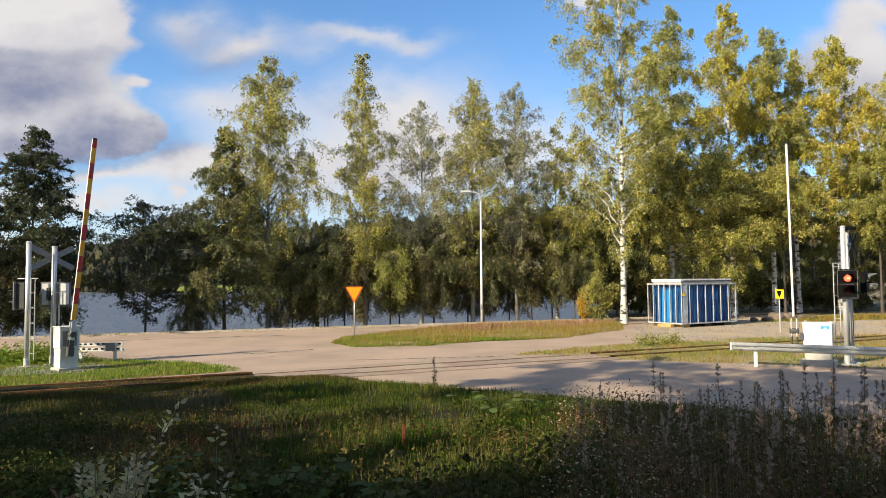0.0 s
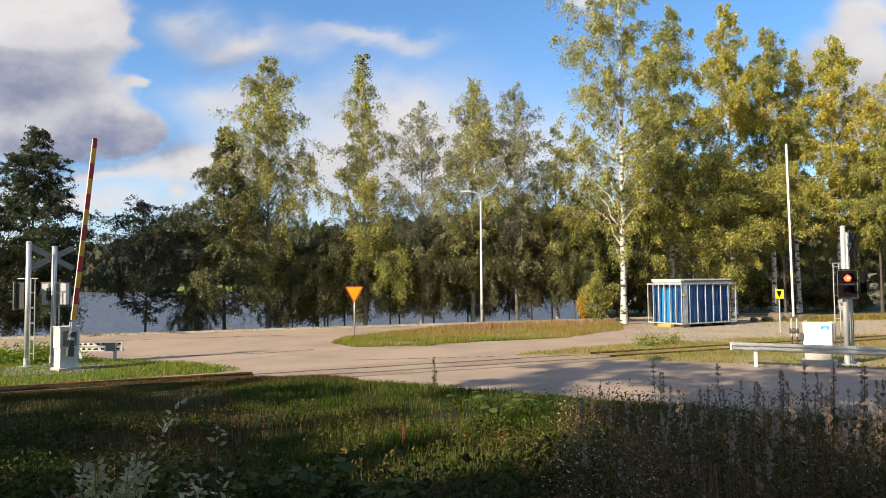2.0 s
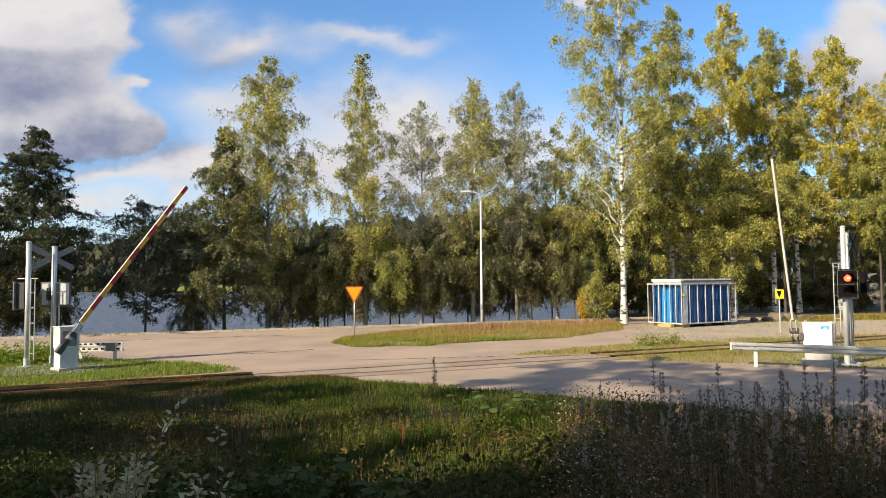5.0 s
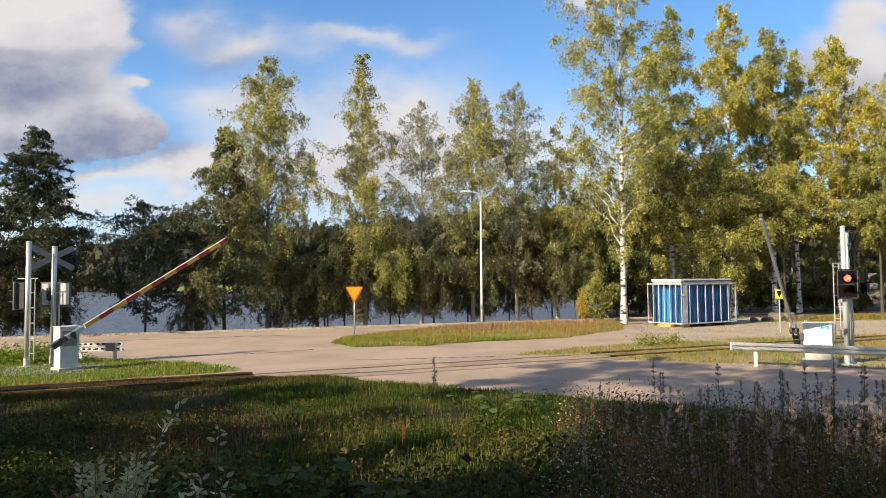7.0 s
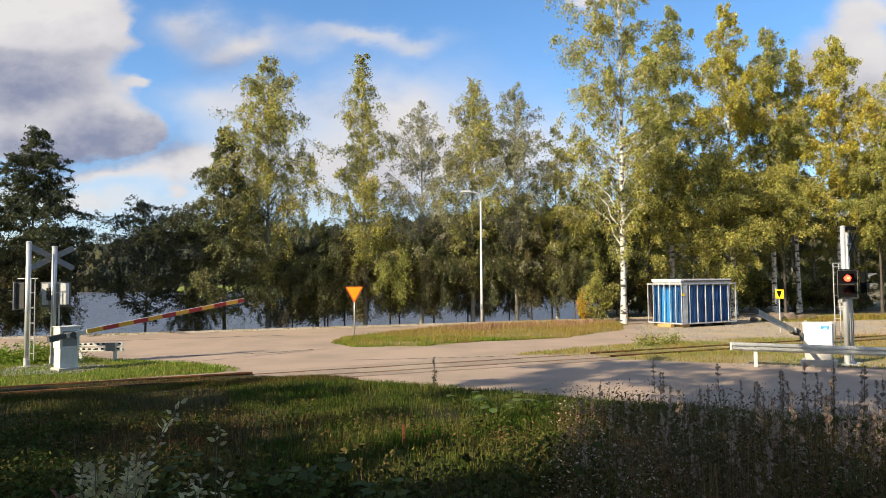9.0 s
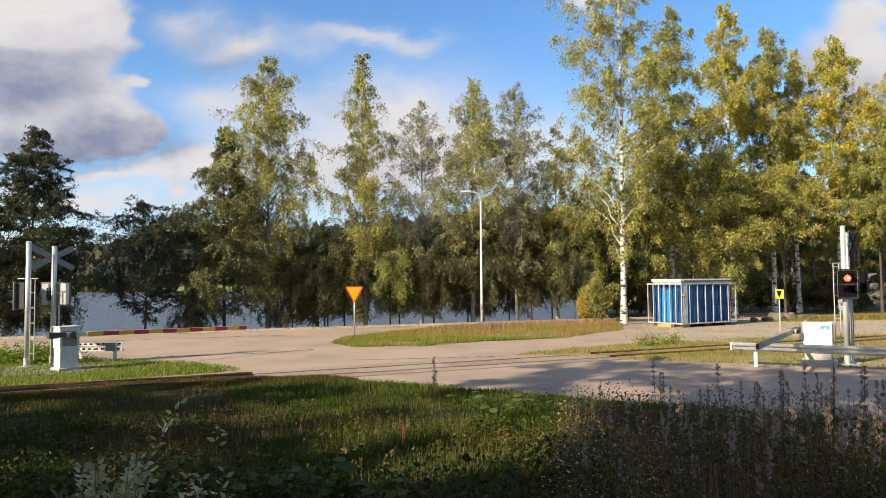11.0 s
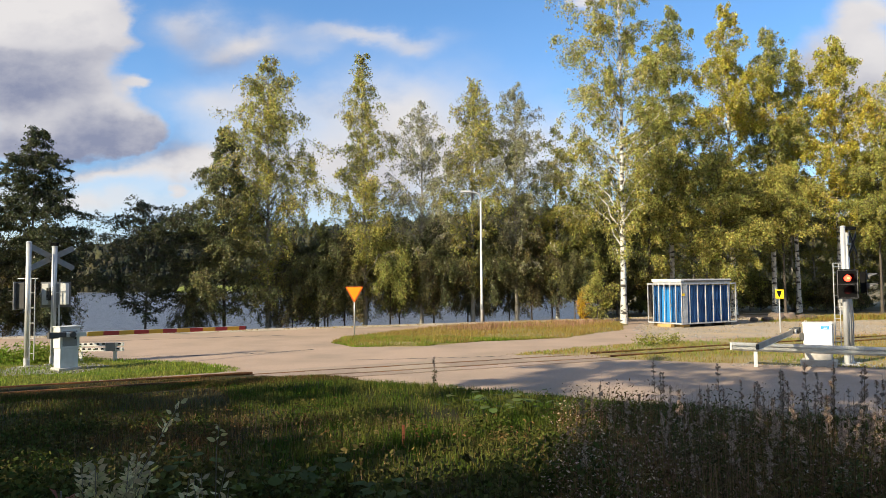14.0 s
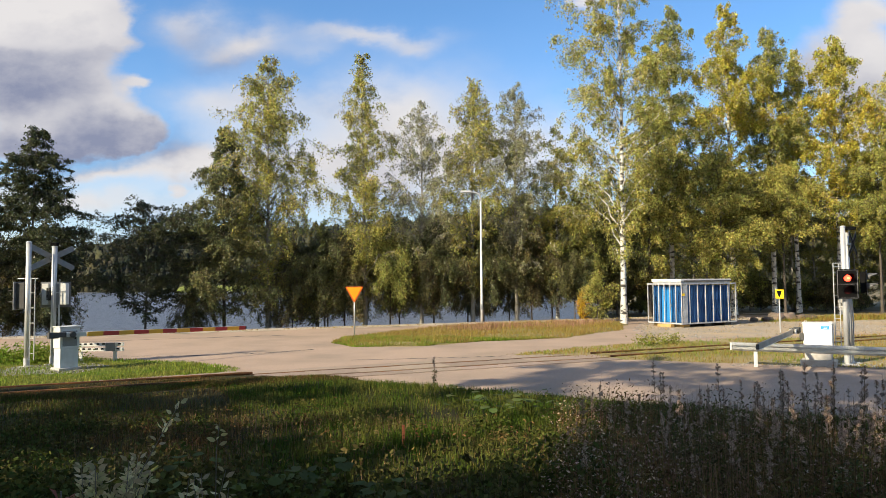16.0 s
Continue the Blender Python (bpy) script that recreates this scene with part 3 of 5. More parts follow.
patch("gravel_yard", YARD, 0.3, 0.03, M["gravel"], "grey gravel yard with sandy patches", "gravel yard", seed=11)

# far shore: wooded ridge
rng = np.random.RandomState(5)
xs, ys = np.arange(-520, 640, 4.0), np.arange(318, 520, 5.0)


def ridge(x, y):
    up = np.clip((y - 325) / 130, 0, 1)
    crest = 39 + 5 * np.sin(x / 130.0 + 0.6) + 4 * np.sin(x / 47.0)
    crest = crest * np.clip((x + 340) / 190, 0.34, 1)
    return -1.0 + crest * up ** 0.7 + 4.0 * np.abs(fbm2(x, y, 0.11, 12)) * np.clip((y - 322) / 10, 0, 1) + 2.5 * rng.rand(*x.shape) * np.clip((y - 322) / 10, 0, 1)


v, f = sheet(xs, ys, ridge)
tagged(new("backdrop", mesh_np("backdrop", v, f, M["forest"])), "dark forest floor of a low ridge across the lake", "far ridge", kind="structure")


def far_trees(count):
    """Ragged pointed crowns that cover the ridge, one mesh."""
    rng = np.random.RandomState(9)
    x, y = rng.uniform(-340, 340, count), 322 + 150 * rng.rand(count) ** 1.4
    z = ridge(x, y) - 2.0
    h, r = rng.uniform(4, 8, count), rng.uniform(1.3, 2.7, count)
    vs = []
    for lev, (t, k) in enumerate(((0.0, 0.8), (0.35, 1.0), (0.68, 0.85), (0.92, 0.42))):
        ang = np.arange(6) * np.pi / 3 + lev * 0.5
        rr = (r * k)[:, None] * (0.65 + 0.7 * rng.rand(count, 6))
        vs.append(np.stack([x[:, None] + rr * np.cos(ang), y[:, None] + rr * np.sin(ang), (z + h * t)[:, None] + rng.normal(0, 1.0, (count, 6))], -1))
    vs.append(np.stack([x, y, z + h], -1)[:, None])
    v = np.concatenate(vs, 1)
    tri = []
    for lev in range(3):
        for k in range(6):
            a, b = lev * 6 + k, lev * 6 + (k + 1) % 6
            tri += [(a, b, b + 6), (a, b + 6, a + 6)]
    tri += [(18 + k, 18 + (k + 1) % 6, 24) for k in range(6)]
    f = (np.arange(count)[:, None, None] * 25 + np.array(tri)[None]).reshape(-1, 3)
    tagged(new("far_forest", mesh_np("far_forest", v.reshape(-1, 3), f, M["forest"])), "dark mixed forest on a low ridge across the lake", "far forest", kind="stuff")


far_trees(7500)
v, f = sheet(np.arange(-120, 200, 4.0), np.arange(306, 330, 3.0), lambda x, y: -0.8 + 2.6 * np.clip((y - 306) / 6, 0, 1) + 0.5 * fbm2(x, y, 0.2, 3))
tagged(new("far_meadow", mesh_np("far_meadow", v, f, M["meadow"], True)), "bright green meadow on the far shore", "meadow", kind="structure")


# ---- plants ----
def leaf_frames(rng, n, tilt):
    """Two unit directions at right angles for each leaf: along it and across it."""
    a = rng.normal(size=(n, 3))
    a[:, 2] *= tilt
    a /= np.linalg.norm(a, axis=1, keepdims=True) + 1e-9
    b = rng.normal(size=(n, 3))
    b -= a * (a * b).sum(1, keepdims=True)
    b /= np.linalg.norm(b, axis=1, keepdims=True) + 1e-9
    return a, b


def leaf_quads(rng, pos, size, tilt=1.0, long=1.7):
    """Pointed four-cornered leaves at positions, turned at random."""
    n = len(pos)
    a, b = leaf_frames(rng, n, tilt)
    s = (size * (0.6 + 0.8 * rng.rand(n)))[:, None]
    v = np.stack([pos - a * s * long / 2, pos + b * s / 2 + a * s * 0.1, pos + a * s * long / 2, pos - b * s / 2 + a * s * 0.1], 1)
    return v.reshape(-1, 3), np.arange(4 * n).reshape(n, 4)


def birch_leaves(rng, pos, size, tilt=1.0, long=1.6):
    """Three-cornered leaves at positions, turned at random."""
    n = len(pos)
    a, b = leaf_frames(rng, n, tilt)
    s = (size * (0.6 + 0.8 * rng.rand(n)))[:, None]
    v = np.stack([pos - a * s * long * 0.4 - b * s / 2, pos - a * s * long * 0.4 + b * s / 2, pos + a * s * long * 0.6], 1)
    return v.reshape(-1, 3), np.arange(3 * n).reshape(n, 3)


def np_tubes(lines, n=5):
    """Many tapered pipes in one mesh: lines of (points k x 3, radii k)."""
    vs, fs, base = [], [], 0
    for pts, rad in lines:
        pts, rad = np.asarray(pts, dtype=float), np.asarray(rad, dtype=float)
        d = np.gradient(pts, axis=0)
        d /= np.linalg.norm(d, axis=1, keepdims=True) + 1e-9
        ref = np.where(np.abs(d[:, 2:3]) < 0.9, np.array([[0, 0, 1.0]]), np.array([[1.0, 0, 0]]))
        if abs(d[0, 2]) > 0.6:
            ref = np.tile([[1.0, 0, 0]], (len(pts), 1))
        s = np.cross(d, ref)
        s /= np.linalg.norm(s, axis=1, keepdims=True) + 1e-9
        t = np.cross(s, d)
        ang = 2 * np.pi * np.arange(n) / n
        ring = pts[:, None] + rad[:, None, None] * (s[:, None] * np.cos(ang)[None, :, None] + t[:, None] * np.sin(ang)[None, :, None])
        vs.append(ring.reshape(-1, 3))
        k = np.arange(len(pts) - 1)[:, None] * n
        j = np.arange(n)[None]
        fs.append((base + np.stack([k + j, k + (j + 1) % n, k + n + (j + 1) % n, k + n + j], -1)).reshape(-1, 4))
        base += len(pts) * n
    return np.concatenate(vs), np.concatenate(fs)


def profile_birch(t):
    return np.minimum(np.clip(np.sin(np.pi * np.clip(t * 0.86 + 0.10, 0, 1)) ** 0.8, 0.04, 1), 2.1 * (1.05 - t))


def profile_cone(t):
    return np.clip(1.02 - t, 0.03, 1) ** 0.75 * np.clip(0.55 + 2.5 * t, 0, 1)


def profile_round(t):
    return np.sqrt(np.clip(1 - (2 * t - 0.95) ** 2, 0.02, 1))


def tree_meshes(seed, height, radius, low, leaf_mat, bark_mat, leaves, profile, size=0.08, droop=0.35, rise=0.6, limbs=60, trunk_r=None, lean=0.03, clump=1.0, gaps=0.25, clear=0.9, uneven=1.0, flat=1.0):
    """Trunk with limbs and twigs, and a crown of leaves along the twigs."""
    rng = np.random.RandomState(seed)
    k = 14
    zz = np.linspace(0, height, k)
    wig = np.cumsum(rng.normal(0, lean, (k, 2)), 0) * np.linspace(0.2, 1, k)[:, None]
    wig[0] = 0
    trunk = np.column_stack([wig, zz])
    r0 = trunk_r or height * 0.0088
    rad = r0 * np.clip(1.0 - zz / height, 0.03, 1) ** 0.85
    rad[0] *= 1.35
    lines, twigs, spots = [(trunk, rad)], [], []
    for i in range(limbs):
        t = ((i + rng.rand()) / limbs) ** 0.9
        z = low + (height - low) * t * 0.985
        if rng.rand() < gaps * 0.6:
            continue
        az = i * 2.4 + rng.normal(0, 0.5)
        reach = radius * profile(t) * (0.45 + 0.75 * rng.rand())
        base = np.array([np.interp(z, zz, wig[:, 0]), np.interp(z, zz, wig[:, 1]), z])
        hdir = np.array([math.cos(az), math.sin(az), 0])
        s = np.linspace(0, 1, 7)
        climb = reach * (rise * (0.6 + 0.7 * rng.rand()))
        pts = base + hdir * (reach * s)[:, None] + np.array([0, 0, 1.0]) * (climb * s - droop * reach * s ** 2.4)[:, None]
        pts[1:] += rng.normal(0, 0.03 * reach + 0.01, (6, 3))
        br = max(0.010, np.interp(z, zz, rad) * 0.27)
        lines.append((pts, br * (1 - s) ** 0.8 + 0.006))
        nt = int(10 + 24 * reach / max(radius, 0.1))
        for j in range(nt):
            u = 0.12 + 0.88 * rng.rand() ** 0.8
            p0 = np.array([np.interp(u, s, pts[:, c]) for c in range(3)])
            d = hdir * 0.5 + rng.normal(0, 0.8, 3)
            d[2] = d[2] * 0.55 - droop * 0.8 + 0.1
            d /= np.linalg.norm(d)
            ln = (0.25 + 0.6 * rng.rand()) * (0.35 + 0.26 * reach)
            q = np.linspace(0, 1, 4)
            tw = p0 + d * (ln * q)[:, None] + np.array([0, 0, -1.0]) * (droop * ln * 1.1 * q ** 2)[:, None]
            twigs.append((tw, 0.006 * (1 - q) + 0.003))
            spots.append((tw, ln))
    tv, tf = np_tubes(lines, 6)
    wv, wf = np_tubes([(tw[[0, 2]], tr[[0, 2]]) for tw, tr in twigs], 3)
    tv, tf = np.concatenate([tv, wv]), np.concatenate([tf, wf + len(tv)])
    w = np.array([ln for _, ln in spots]) ** 1.1 * np.exp(rng.normal(0, uneven, len(spots)))
    count = rng.multinomial(leaves, w / w.sum())
    pos = []
    for (tw, ln), c in zip(spots, count):
        u = rng.rand(c) ** 0.8
        p = np.column_stack([np.interp(u, np.linspace(0, 1, 4), tw[:, a]) for a in range(3)])
        pos.append(p + rng.normal(0, 0.045 * clump + 0.055 * ln, (c, 3)) * np.array([1, 1, (1.0 + droop) * flat]))
    pos = np.concatenate(pos)
    pos = pos[pos[:, 2] > min(clear, low * 0.6) + 0.5 * rng.rand(len(pos)) ** 2]
    lv, lf = birch_leaves(rng, pos, size, 1.0 + droop)
    return mesh_np("trunk", tv, tf, bark_mat, True), mesh_np("crown", lv, lf, leaf_mat)


def tree(name, x, y, meshes, label, group, turn=0.0, scale=1.0, category="tree"):
    z = float(land(x, y)) - 0.02
    ob = empty(name, pose(x, y, z, 0, 0, turn) @ Matrix.Scale(scale, 4), label, category, group)
    part("trunk", meshes[0], None, ob)
    part("crown", meshes[1], None, ob)
    return ob


SHORE, WOOD = "trees along the shore", "trees at the edge of the wood"
B, K, Y, GR, AL, GL, GB = "birch_bark", "bark", "yellow", "green", "alder", "grey_leaf", "greybark"
# x, y, height, radius, crown base, leaf, bark, leaves, shape, droop, rise, limbs, leaf size, seed, label
TREES = [
    (-21.4, 35.6, 11.3, 5.2, 0.9, AL, K, 60000, profile_cone, 0.20, 0.30, 170, 0.085, 11, "dark green alder with a broad conical crown by the lake"),
    (-27.5, 36.0, 10.0, 4.2, 1.4, AL, K, 20000, profile_cone, 0.25, 0.25, 70, 0.10, 12, "dark green alder in shade by the lake"),
    (-16.95, 38.9, 8.2, 3.1, 1.3, AL, K, 19000, profile_round, 0.25, 0.6, 120, 0.08, 13, "small airy dark alder on the lake bank"),
    (-12.95, 40.4, 12.9, 4.3, 1.6, "dull", K, 40000, profile_cone, 0.3, 0.4, 150, 0.085, 14, "conical dull green alder on the lake bank"),
    (-10.6, 41.4, 17.5, 3.2, 2.0, "birch", GB, 33000, profile_birch, 0.7, 1.3, 170, 0.085, 15, "tall yellow-green birch with hanging twigs"),
    (-4.9, 42.9, 18.0, 3.5, 2.2, "birch", GB, 22000, profile_cone, 0.6, 1.2, 150, 0.085, 16, "slender birch with a thin yellow top"),
    (-1.4, 43.6, 14.9, 2.6, 2.0, GL, GB, 13000, profile_birch, 0.6, 1.3, 130, 0.075, 17, "thin greyish birch losing its leaves"),
    (1.9, 44.2, 16.3, 2.8, 2.0, "birch", GB, 20000, profile_birch, 0.65, 1.3, 150, 0.085, 18, "slim birch with hanging green and yellow twigs"),
    (4.8, 44.8, 15.9, 2.8, 2.0, GL, GB, 16000, profile_birch, 0.6, 1.3, 140, 0.08, 19, "slim greyish green birch by the shore"),
    (7.6, 45.6, 13.0, 2.9, 1.6, "birch", B, 24000, profile_birch, 0.6, 0.8, 84, 0.085, 20, "birch with a full yellow-green crown"),
    (10.3, 39.1, 21.5, 3.9, 3.0, "birch", B, 29000, profile_birch, 0.5, 1.5, 84, 0.085, 21, "large white-barked birch with open yellow-green crown"),
    (16.6, 49.5, 22.8, 2.7, 4.6, GR, B, 36000, profile_birch, 0.6, 1.25, 110, 0.095, 22, "tall green birch at the wood's edge"),
    (20.4, 48.0, 22.4, 2.9, 4.8, Y, B, 36000, profile_birch, 0.6, 1.25, 110, 0.095, 23, "tall yellowing birch at the wood's edge"),
    (23.5, 48.5, 21.0, 2.4, 5.4, GR, B, 30000, profile_birch, 0.6, 1.25, 100, 0.095, 24, "tall slim birch with green crown"),
    (26.0, 50.0, 19.8, 1.8, 6.0, Y, B, 18000, profile_birch, 0.6, 1.25, 84, 0.09, 25, "thin pale yellow birch"),
    (27.6, 47.5, 19.8, 2.7, 5.0, Y, B, 36000, profile_birch, 0.6, 1.25, 110, 0.095, 26, "bright yellow birch at the wood's edge"),
    (32.2, 47.5, 17.6, 3.0, 4.6, "birch", B, 30000, profile_birch, 0.6, 1.25, 96, 0.095, 27, "yellow-green birch at the wood's edge"),
    (35.5, 49.0, 18.0, 2.8, 3.0, GR, B, 22000, profile_birch, 0.6, 0.9, 84, 0.095, 28, "green birch at the wood's edge"),
    (14.2, 47.0, 15.5, 2.9, 2.0, "birch", K, 32000, profile_birch, 0.55, 0.8, 90, 0.09, 29, "dense yellow-green birch behind the blue shed"),
    (18.2, 44.4, 11.2, 2.9, 2.0, "birch", K, 34000, profile_round, 0.5, 0.6, 76, 0.085, 30, "broad young birch behind the blue shed"),
    (22.3, 44.6, 10.2, 2.5, 4.2, "birch", K, 20000, profile_round, 0.5, 0.6, 70, 0.085, 31, "broad young yellow-green birch at the yard's edge"),
    (29.5, 46.0, 11.5, 2.6, 4.6, GR, K, 22000, profile_round, 0.5, 0.6, 70, 0.085, 32, "young green tree at the yard's edge"),
]
for x, y, h, r, low, leaf, bark, n, prof, dr, ri, li, sz, seed, label in TREES:
    tree("tree", x, y, tree_meshes(seed, h, r, low, M[leaf], M[bark], int(1.75 * n), prof, 0.78 * sz, dr, ri, li, flat=0.55 if leaf == AL else 1.0), label, SHORE if x < 9 else WOOD)

# lower trees and tall shrubs that close the bank below the crowns
low_kinds = [tree_meshes(40 + i, 6.6, 2.5, (1.6, 1.9, 1.8, 1.4)[i], M[m], M["bark"], 32000, profile_round, 0.058, (0.95, 0.7, 0.75, 0.9)[i], 0.5, 60, clear=(0.9, 1.1, 1.0, 0.8)[i]) for i, m in enumerate(("olive", "dull", "green", "olive"))]
rng = np.random.RandomState(8)
LOW = [(-22.8, 36.8, 0, 0.95), (-25.0, 36.0, 0, 0.9), (-14.6, 40.6, 0, 0.62), (-9.4, 42.6, 0, 0.95), (-7.6, 42.2, 1, 1.0), (-6.1, 43.2, 0, 1.0), (-3.2, 43.6, 2, 1.02), (-1.9, 44.6, 0, 1.0), (-0.2, 44.4, 1, 1.05), (1.2, 45.4, 3, 1.0), (3.1, 45.2, 1, 1.05), (4.2, 46.2, 0, 1.0),
       (5.9, 45.6, 3, 1.05), (7.2, 46.8, 1, 1.1), (9.0, 47.2, 2, 1.1), (10.9, 47.6, 0, 1.1), (12.6, 48.0, 1, 1.2), (8.4, 44.9, 1, 0.7), (-7.3, 43.6, 1, 1.02), (-8.4, 43.2, 2, 0.95), (-3.0, 45.0, 1, 1.05)]
for x, y, kind, s in LOW:
    x, y = x + rng.uniform(-0.5, 0.5), y + rng.uniform(-0.7, 0.5)
    tree("tree", x, y, low_kinds[kind], ("low dull green alder leaning over the water", "low dull green tree on the bank", "low yellow-green birch on the bank", "low dull green alder on the bank")[kind], SHORE, rng.rand() * 360, s)
wood_kinds = [tree_meshes(60 + i, 15.5, 3.2, 1.4, M[m], M["greybark"], 19000, profile_birch, 0.085, 0.5, 0.8, 60, uneven=0.8) for i, m in enumerate((GR, "birch", "dull"))]
shade_kinds = [tree_meshes(90 + i, 15.5, 3.2, 1.4, M[m], M["bark"], 4600, profile_birch, 0.25, 0.5, 0.6, 36, uneven=0.5) for i, m in enumerate((GR, AL, "dull"))]
for i in range(28):
    x, y = 15 + 2.6 * (i % 14) + rng.uniform(-0.9, 0.9), (53.5 if i < 14 else 60) + 0.26 * (i % 14) + rng.uniform(-1.5, 1.5)
    k = i % 3
    tree("tree", x, y, wood_kinds[k], ("green forest tree behind the yard", "yellow-green forest tree behind the yard", "dull green forest tree behind the yard")[k], WOOD, rng.rand() * 360, rng.uniform(0.62, 0.95))
# unseen trees, added beside and behind the camera to cast the foreground's shade
# high crown lets sun pass beneath, so its added shade lands farther out
lifted = tree_meshes(66, 17.5, 2.4, 12.8, M["green"], M["bark"], 3000, profile_round, 0.17, 0.3, 0.5, 40, uneven=0.7)
SHADE = [(-36, 1.5, 0.92, 0), (-33, -0.5, 0.92, 1), (-30.5, 1.2, 0.94, 2), (-28, -0.2, 0.96, 0), (-26, 1.2, 0.98, 1), (-24, 0.3, 0.98, 2), (-22, 0.4, 0.92, 0), (-21.0, -2.6, 0.95, 1), (-18.4, -3.4, 0.84, 2), (-18, 1.6, 1.0, 3), (-15.2, -4.2, 0.68, 0), (-13.4, 0.0, 0.94, 3), (-12.4, -4.2, 0.66, 1), (-10.2, 0.8, 0.95, 3), (-10.0, -1.4, 1.05, 0), (-8.2, -0.4, 1.16, 1),
         (-6.2, -1.6, 1.14, 2), (-11, -4.0, 0.72, 1), (-8.8, -4.6, 0.80, 2), (-5.0, -2.4, 1.1, 0), (-6.8, -7, 0.8, 1), (-3.6, -6, 0.95, 2), (-24, -6.5, 0.9, 2), (-16, -8.5, 0.75, 0), (-12, -9, 0.9, 2), (-29, -5, 0.95, 2), (-1, -11, 0.9, 1), (4, -14, 0.95, 1), (6.5, -5.0, 1.05, 0), (9.0, -7.5, 1.0, 1), (11.5, -4.5, 1.05, 2), (13.5, -8.0, 1.0, 0), (16.0, -3.5, 1.0, 1), (8.0, -11.5, 1.0, 2), (19.0, -6.5, 1.0, 1)]
for i, (x, y, s, kind) in enumerate(SHADE):
    tree("tree", x, y, (*shade_kinds, lifted)[kind], "unseen leafy tree added to shade the verge", "trees that shade the verge", i * 70.0, s)

bush_kinds = [tree_meshes(70 + i, 2.3, 1.3, 0.25, M[m], M["bark"], 7200, profile_round, 0.075, 0.35, 0.6, 30, trunk_r=0.03, clear=0.1) for i, m in enumerate(("olive", "dull", GR))]
for i in range(26):
    x = 12.5 + 1.05 * i + rng.uniform(-0.4, 0.4)
    y = 48.0 + 0.12 * (x - 12) + rng.uniform(0, 5.0)
    tree("shrub", x, y, bush_kinds[i % 3], ("dark green undergrowth shrub under the trees", "green undergrowth shrub under the trees", "yellowing undergrowth shrub under the trees")[i % 3], "undergrowth shrubs", rng.rand() * 360, rng.uniform(0.6, 1.25), "shrub")
shrub = tree_meshes(80, 3.0, 1.1, 0.2, M["birch"], M["bark"], 8000, profile_birch, 0.055, 0.25, 1.0, 40, trunk_r=0.03)
tree("shrub", 9.2, 41.0, shrub, "yellowing round shrub beside the white birch", "", 0, 1.0, "shrub")
shrub = tree_meshes(81, 2.0, 0.42, 0.15, M["orange_leaf"], M["bark"], 2200, profile_birch, 0.065, 0.2, 0.9, 24, trunk_r=0.02)
tree("shrub", 8.75, 42.4, shrub, "small bright orange-yellow shrub by the path", "", 0, 1.0, "shrub")


def blades(seed, poly, count, hmin, hmax, width, mat, name, label, zbase=0.02, wobble=0.2, bend=0.35, clumps=0.0, category="grass"):
    """Bent grass blades inside a polygon, in one mesh."""
    rng = np.random.RandomState(seed)
    p = np.asarray(poly, dtype=float)
    x, y = rng.uniform(p[:, 0].min(), p[:, 0].max(), count * 5), rng.uniform(p[:, 1].min(), p[:, 1].max(), count * 5)
    d = inside(poly, x, y) + wobble * fbm2(x, y, 0.9, seed)
    dens = np.clip(0.75 + clumps * fbm2(x, y, 0.55, seed + 3), 0.02, 1)
    rails = np.abs(y - track_y(x) + 0.55) < 0.95
    keep = (d > 0.05) & (rng.rand(len(x)) < np.where(rails, 0.3 * dens, dens))
    x, y, d = x[keep][:count], y[keep][:count], d[keep][:count]
    n = len(x)
    h = rng.uniform(hmin, hmax, n) * (0.55 + 0.45 * np.clip(d / 0.8, 0, 1)) * (1 + 0.4 * fbm2(x, y, 0.6, seed + 5))
    az = rng.rand(n) * 2 * np.pi
    side = np.column_stack([-np.sin(az), np.cos(az), np.zeros(n)]) * (width * (0.6 + 0.8 * rng.rand(n)))[:, None]
    out = np.column_stack([np.cos(az), np.sin(az), np.zeros(n)]) * (h * bend * rng.rand(n) * 1.6)[:, None]
    b = np.column_stack([x, y, np.full(n, zbase)])
    upv = np.column_stack([np.zeros(n), np.zeros(n), h])
    v = np.stack([b - side, b + side, b + out * 0.62 + upv * 0.62 + side * 0.7, b + out + upv], 1).reshape(-1, 3)
    f = np.arange(4 * n).reshape(n, 4)
    return tagged(new(name, mesh_np(name, v, f, mat)), label, category, kind="stuff")


NEAR = [(-14, 8.0), (12, 6.5), (12, 9.6), (7.8, 12.0), (3.2, 14.5), (-0.4, 16.5), (-2.2, 17.4), (-5.3, 16.4), (-10.6, 13.6), (-14, 12.0)]
BALLAST = [(-24, 9.2), (-10.6, 15.0), (-5.8, 17.8), (-5.8, 19.0), (-10.6, 16.9), (-24, 11.2)]
blades(13, BALLAST, 120000, 0.02, 0.085, 0.007, M["brown_herb"], "weeds", "low brown weeds between the rails", clumps=1.0, category="weeds")
STRIP = [(-2.2, 17.6), (-5.3, 16.4), (-10.6, 13.6), (-14, 12.0), (-14, 13.2), (-10.6, 15.0), (-5.3, 17.6), (-3.2, 18.3)]
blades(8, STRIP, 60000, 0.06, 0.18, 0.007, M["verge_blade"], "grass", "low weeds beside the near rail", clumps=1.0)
blades(18, STRIP, 60000, 0.06, 0.2, 0.006, M["brown_herb"], "weeds", "brown withered weeds beside the near rail", clumps=1.0, category="weeds")
BACK = [(19, 41.5), (36, 46.5), (36, 44.0), (24, 40.2), (19, 40)]
blades(10, BACK, 7000, 0.1, 0.4, 0.016, M["dry"], "dry_grass", "tall dry grass behind the yard", clumps=0.8)
